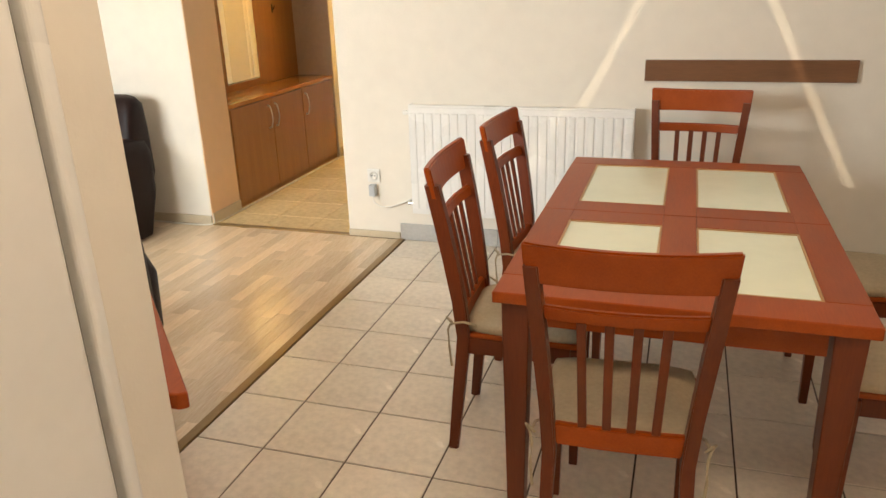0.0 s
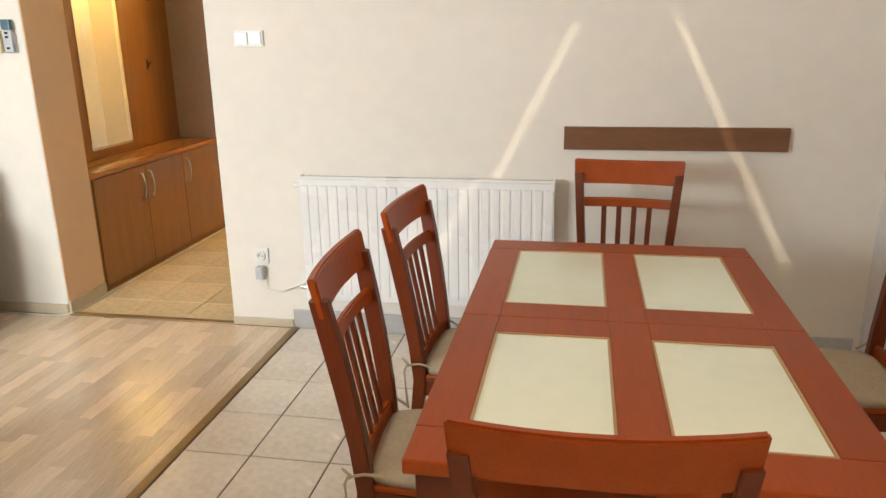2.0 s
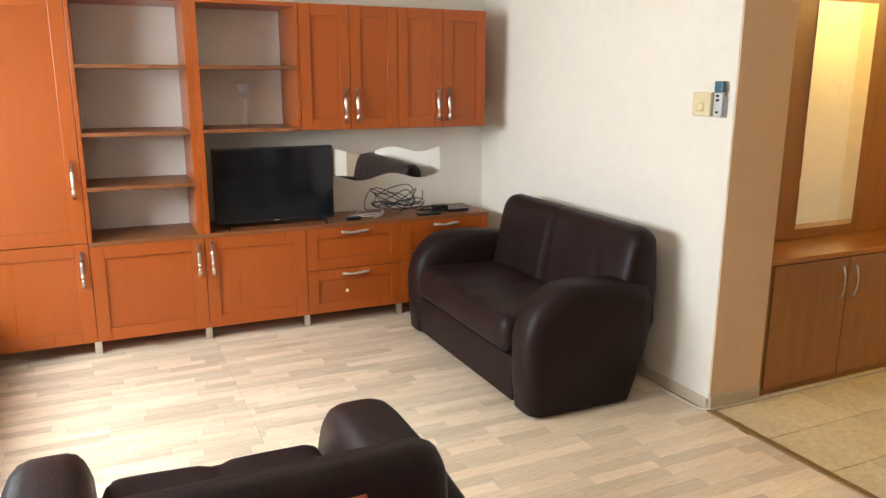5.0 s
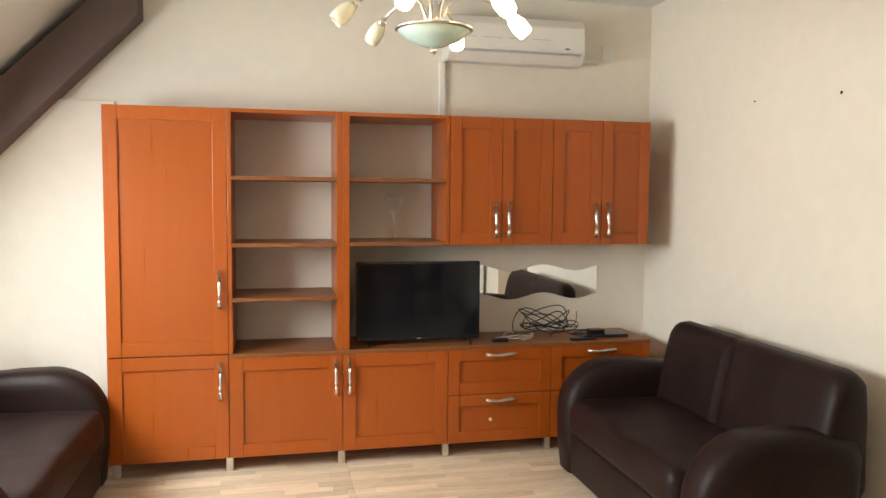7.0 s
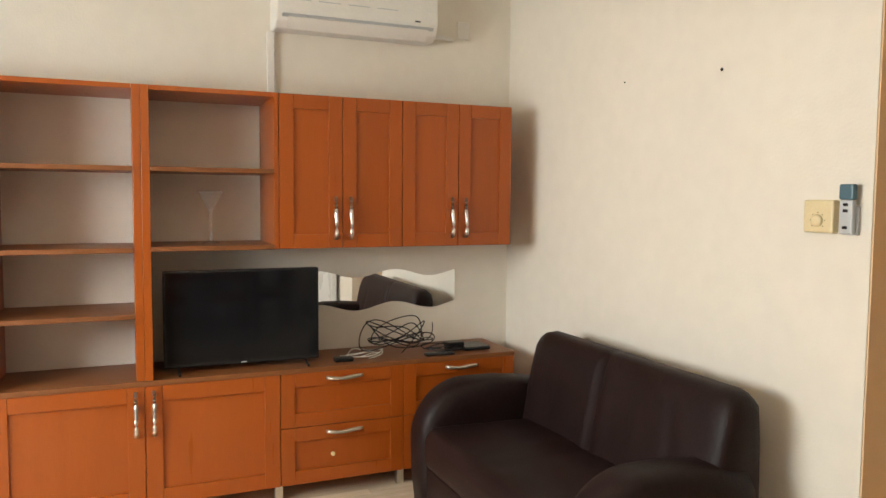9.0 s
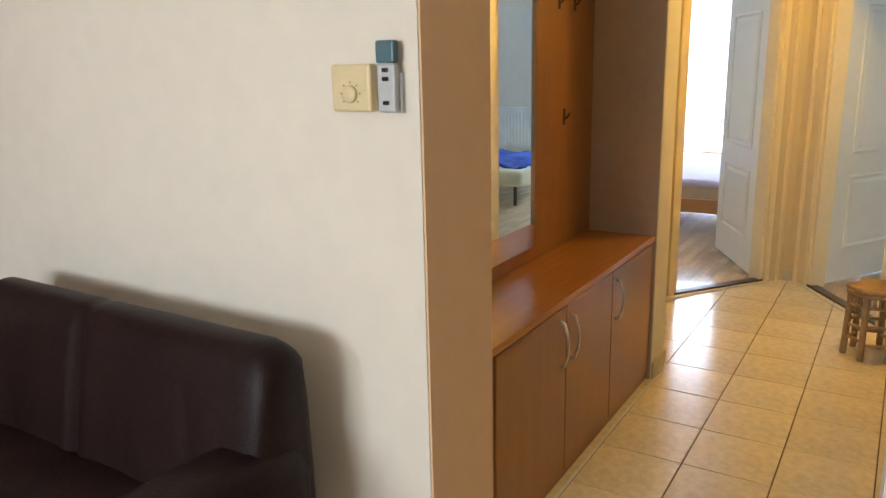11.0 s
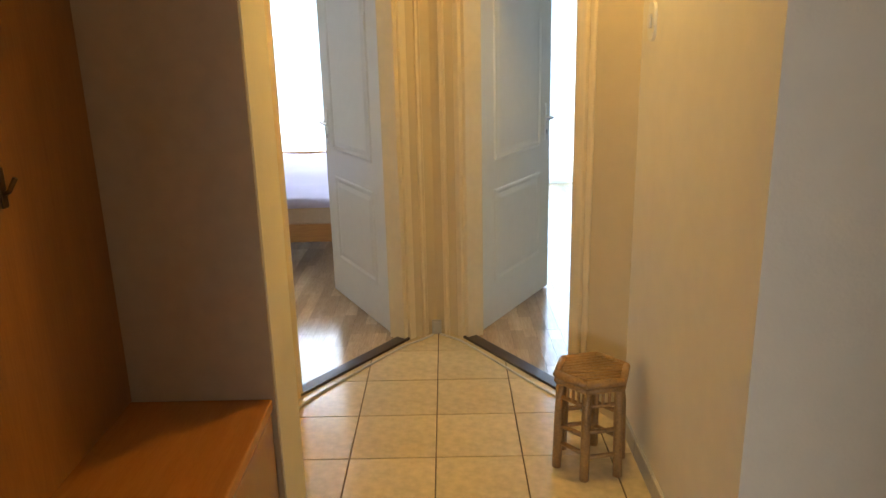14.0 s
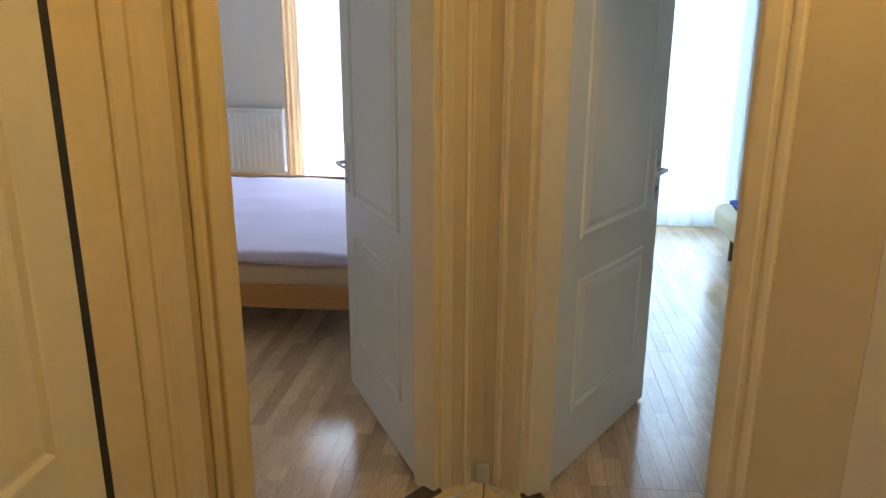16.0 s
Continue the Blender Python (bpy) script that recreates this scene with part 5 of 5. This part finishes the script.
for x in (BX0, BX1 - 0.03):
    part("side_board", cuboid(x, x + 0.03, BY0 + 0.031, BY1 - 0.001, 0.20, 0.325, 0.006), PINE, bed)
for x in (BX0 + 0.05, BX1 - 0.10):
    for y in (BY0 + 0.04, BY1 - 0.09):
        part("leg", cuboid(x, x + 0.05, y, y + 0.05, 0, 0.22, 0.005), BRONZE, bed)
part("mattress", cuboid(BX0 + 0.032, BX1 - 0.032, BY0 + 0.032, BY1 - 0.002, 0.26, 0.475, 0.03, 3), MATTRESS, bed, "beige mattress side", True)
sh = bmesh.new()
n = 24
g = [[sh.verts.new((BX0 + 0.02 + (BX1 - BX0 - 0.04) * i / n, BY0 + 0.015 + (BY1 - BY0 - 0.03) * j / n, 0.486 + 0.012 * noise.noise(Vector((i * 0.3, j * 0.3, 1))))) for j in range(n + 1)] for i in range(n + 1)]
for i in range(n):
    for j in range(n):
        sh.faces.new((g[i][j], g[i + 1][j], g[i + 1][j + 1], g[i][j + 1]))
low = [sh.verts.new((g[i][0].co.x, BY0 + 0.012, 0.435 + 0.02 * noise.noise(Vector((i * 0.4, 0, 3))))) for i in range(n + 1)]
for i in range(n):
    sh.faces.new((g[i][0], low[i], low[i + 1], g[i + 1][0]))
so = part("sheet", sh, SHEET, bed, "lilac fitted sheet", True)
md = so.modifiers.new("thick", "SOLIDIFY")
md.thickness = 0.004

b2 = thing("blue_bed", "low bed with a blue cover over a cream mattress", "bed", pose(0, 0, 0))
part("mattress", cuboid(0.88, 2.8, 9.75, 11.25, 0.22, 0.40, 0.05, 4), CREAMCLOTH, b2, "cream mattress", True)
bl = bmesh.new()
n = 20
g = [[bl.verts.new((0.97 + 1.78 * i / n, 9.9 + 1.28 * j / n, 0.43 + 0.05 * noise.noise(Vector((i * 0.45, j * 0.45, 9))))) for j in range(n + 1)] for i in range(n + 1)]
for i in range(n):
    for j in range(n):
        bl.faces.new((g[i][j], g[i + 1][j], g[i + 1][j + 1], g[i][j + 1]))
bo = part("cover", bl, BLUE, b2, "rumpled dark blue cover", True)
md = bo.modifiers.new("thick", "SOLIDIFY")
md.thickness = 0.03
for x in (1.0, 2.7):
    for y in (9.85, 11.1):
        part("leg", tube([(x, y, 0), (x, y, 0.23)], 0.02, 8), BRONZE, b2)
tagged(part("cardboard_box", cuboid(1.33, 1.43, 9.96, 10.06, 0.462, 0.69, 0.003), PLASTIC), "small white box standing on the blue bed cover", "box")


def curtain(name, x0, x1, y, z0, z1, mat, label, folds, amp):
    bm = bmesh.new()
    n = folds * 8
    cols = []
    for i in range(n + 1):
        u = i / n
        o = amp * math.sin(u * folds * 2 * math.pi) * (0.7 + 0.3 * math.sin(u * 17)) + 0.3 * amp * math.sin(u * folds * 5.1)
        cols.append([bm.verts.new((x0 + (x1 - x0) * u, y + o * (0.6 + 0.4 * k / 3), z1 + (z0 - z1) * k / 3)) for k in range(4)])
    for a, b in zip(cols, cols[1:]):
        for k in range(3):
            bm.faces.new((a[k], b[k], b[k + 1], a[k + 1]))
    return tagged(part(name, bm, mat, smooth=True), label, "curtain")


def balcony_door(i, x0, x1):
    f = thing("window_%d" % i, "white balcony door behind a sheer curtain", "window")
    tagged(f, kind="structure")
    for a, b, c, d in ((x0, x0 + 0.07, 0.05, 2.3), (x1 - 0.07, x1, 0.05, 2.3), ((x0 + x1) / 2 - 0.05, (x0 + x1) / 2 + 0.05, 0.05, 2.3)):
        part("frame", cuboid(a, b, 12.17, 12.23, c, d, 0.004), PLASTIC, f)
    for c, d in ((0.051, 0.14), (2.22, 2.299)):
        part("rail", cuboid(x0 + 0.071, x1 - 0.071, 12.175, 12.225, c, d, 0.003), PLASTIC, f)
    part("sill", cuboid(x0, x1, 12.1, 12.3, 0.0, 0.05), PLASTIC, f)
    p = part("pane", cuboid(x0 + 0.07, x1 - 0.07, 12.198, 12.204, 0.14, 2.22), PANE, f)
    p.visible_shadow = False


balcony_door(3, -2.55, -0.9)
balcony_door(4, -0.3, 1.28)
curtain("sheer_curtain", -2.42, -0.92, 12.0, 0.03, 2.45, VOILE, "sheer white curtain before the balcony door", 16, 0.03)
curtain("sheer_curtain", -0.4, 1.24, 12.0, 0.03, 2.45, VOILE, "sheer white curtain before the balcony door", 14, 0.03)
curtain("side_curtain", -2.53, -2.40, 11.95, 0.04, 2.45, DRAPE, "narrow peach side curtain", 3, 0.02)
tagged(part("backdrop", cuboid(-9, 8, 15.0, 15.05, -2, 7), DAY), "bright overcast daylight outside", "backdrop", kind="structure")


# ---- floor pieces ----
CLIPS = []
for VP, J in ((Vector((*H0L, 0)), H1L), (Vector((*H0R, 0)), H1R)):
    dd = (Vector((*J, 0)) - VP).normalized()
    nn = Vector((-dd.y, dd.x, 0))
    CLIPS.append((VP, nn if nn.y < 0 else -nn))
def floor_tiles(parent, x0, x1, y0, y1, ox, oy, pitch, mat, gap=0.006, skip=None, clips=()):
    """Tiles of one pitch cut by the room's edges; alike tiles share a mesh."""
    made = {}
    i0, i1 = math.floor((x0 - ox) / pitch), math.ceil((x1 - ox) / pitch)
    j0, j1 = math.floor((y0 - oy) / pitch), math.ceil((y1 - oy) / pitch)
    for i in range(i0, i1):
        for j in range(j0, j1):
            a, b = max(x0, ox + i * pitch), min(x1, ox + (i + 1) * pitch)
            c, d = max(y0, oy + j * pitch), min(y1, oy + (j + 1) * pitch)
            if b - a < 0.01 or d - c < 0.01:
                continue
            if skip and skip((a + b) / 2, (c + d) / 2):
                continue
            key = (round(b - a, 4), round(d - c, 4))
            cut = [k for k in clips if min((Vector((px, py, 0)) - k[0]).dot(k[1]) for px in (a, b) for py in (c, d)) < 0]
            if any(max((Vector((px, py, 0)) - k[0]).dot(k[1]) for px in (a, b) for py in (c, d)) <= 0 for k in cut):
                continue
            if cut:
                bm = cuboid(gap / 2, b - a - gap / 2, gap / 2, d - c - gap / 2, -0.008, 0.0)
                for co, no in cut:
                    bmesh.ops.bisect_plane(bm, geom=bm.verts[:] + bm.edges[:] + bm.faces[:], plane_co=co - Vector((a, c, 0)), plane_no=no, clear_inner=True)
                    bmesh.ops.holes_fill(bm, edges=[e for e in bm.edges if e.is_boundary])
                o = part("tile", bm, mat, parent)
                o.location = (a, c, 0)
                continue
            if key not in made:
                bm = cuboid(gap / 2, b - a - gap / 2, gap / 2, d - c - gap / 2, -0.008, 0.0, 0.0012, 1)
                me = bpy.data.meshes.new("tile")
                bm.to_mesh(me)
                bm.free()
                me.materials.append(mat)
                made[key] = me
            o = new("tile", made[key])
            o.parent = parent
            o.location = (a, c, 0)


floor_tiles(bpy.data.objects["floor_tile_base"], 0.375, EX, 0.2, NY, 0.333, 3.075, 0.3115, TILE)
floor_tiles(bpy.data.objects["floor_tile_base"], 0.375, EX, SY, 0.2, 0.333, 3.075, 0.3115, TILE)
floor_tiles(bpy.data.objects["floor_corridor_base"], HW, 1.55, 4.03, 8.13, -0.655, 6.578, 0.329, HTILE, 0.005, skip=lambda x, y: y > 6.25 and x > 0.18, clips=CLIPS)


def laminate(parent, x0, x1, y0, y1, mat, seed):
    """Rows of short staves along y; alike staves share a mesh."""
    r = random.Random(seed)
    w, meshes = 0.066, {}
    x = x0
    while x < x1 - 1e-4:
        ww = min(w, x1 - x)
        y = y0 - r.uniform(0, 0.4)
        while y < y1:
            L = r.choice((0.26, 0.34, 0.42, 0.52))
            a, b = max(y, y0), min(y + L, y1)
            y += L
            if b - a < 0.01:
                continue
            key = (round(b - a, 3), round(ww, 3))
            if key not in meshes:
                bm = cuboid(0.0004, ww - 0.0004, 0.0004, b - a - 0.0004, -0.006, 0.0)
                me = bpy.data.meshes.new("stave")
                bm.to_mesh(me)
                bm.free()
                me.materials.append(mat)
                meshes[key] = me
            o = new("stave", meshes[key])
            o.parent = parent
            o.location = (x, a, 0)
        x += w


laminate(bpy.data.objects["floor_laminate_base"], -1.183, 0.335, 1.9, 3.985, OAKSTRIP, 7)


def laminate_rest(parent, x0, x1, y0, y1, mat, seed, clip=None):
    """The same staves, joined into one sheet where they stay far off."""
    r = random.Random(seed)
    verts, faces = [], []
    x, w = x0, 0.066
    while x < x1 - 1e-4:
        ww = min(w, x1 - x)
        y = y0 - r.uniform(0, 0.4)
        while y < y1:
            L = r.choice((0.26, 0.34, 0.42, 0.52))
            a, b = max(y, y0), min(y + L, y1)
            y += L
            if b - a < 0.01:
                continue
            k = len(verts)
            for z in (-0.006, 0.0):
                verts += [(x + 0.0004, a + 0.0004, z), (x + ww - 0.0004, a + 0.0004, z), (x + ww - 0.0004, b - 0.0004, z), (x + 0.0004, b - 0.0004, z)]
            faces += [(k + 4, k + 5, k + 6, k + 7)] + [(k + q, k + (q + 1) % 4, k + 4 + (q + 1) % 4, k + 4 + q) for q in range(4)]
        x += w
    me = bpy.data.meshes.new("staves")
    me.from_pydata(verts, [], faces)
    if clip:
        bm = bmesh.new()
        bm.from_mesh(me)
        bmesh.ops.bisect_plane(bm, geom=bm.verts[:] + bm.edges[:] + bm.faces[:], plane_co=clip[0], plane_no=-clip[1], clear_inner=True)
        bm.to_mesh(me)
        bm.free()
    me.materials.append(mat)
    o = new("staves", me)
    o.parent = parent
    o["kind"] = "stuff"
    return o


def islands(m):
    """Tone each joined stave by its own random value."""
    m2 = m.copy()
    nt = m2.node_tree
    for n in nt.nodes:
        if n.type == "OBJECT_INFO":
            g = nt.nodes.new("ShaderNodeNewGeometry")
            for l in list(n.outputs["Random"].links):
                nt.links.new(g.outputs["Random Per Island"], l.to_socket)
    return m2


OAKREST, OAKBED = islands(OAKSTRIP), islands(OAKDARK)
base = bpy.data.objects["floor_laminate_base"]
laminate_rest(base, WX, -1.183, 1.9, 3.985, OAKREST, 8)
laminate_rest(base, WX, 0.335, SY, 1.9, OAKREST, 12)
laminate_rest(bpy.data.objects["floor_bedrooms_base"], -4.1, 3.0, VY + 0.0, 12.1, OAKBED, 9)
laminate_rest(bpy.data.objects["floor_bedroom_left_base"], -4.1, VX, 7.12, VY - 0.001, OAKBED, 10, CLIPS[0])
laminate_rest(bpy.data.objects["floor_bedroom_right_base"], VX, 3.0, 7.11, VY - 0.001, OAKBED, 11, CLIPS[1])
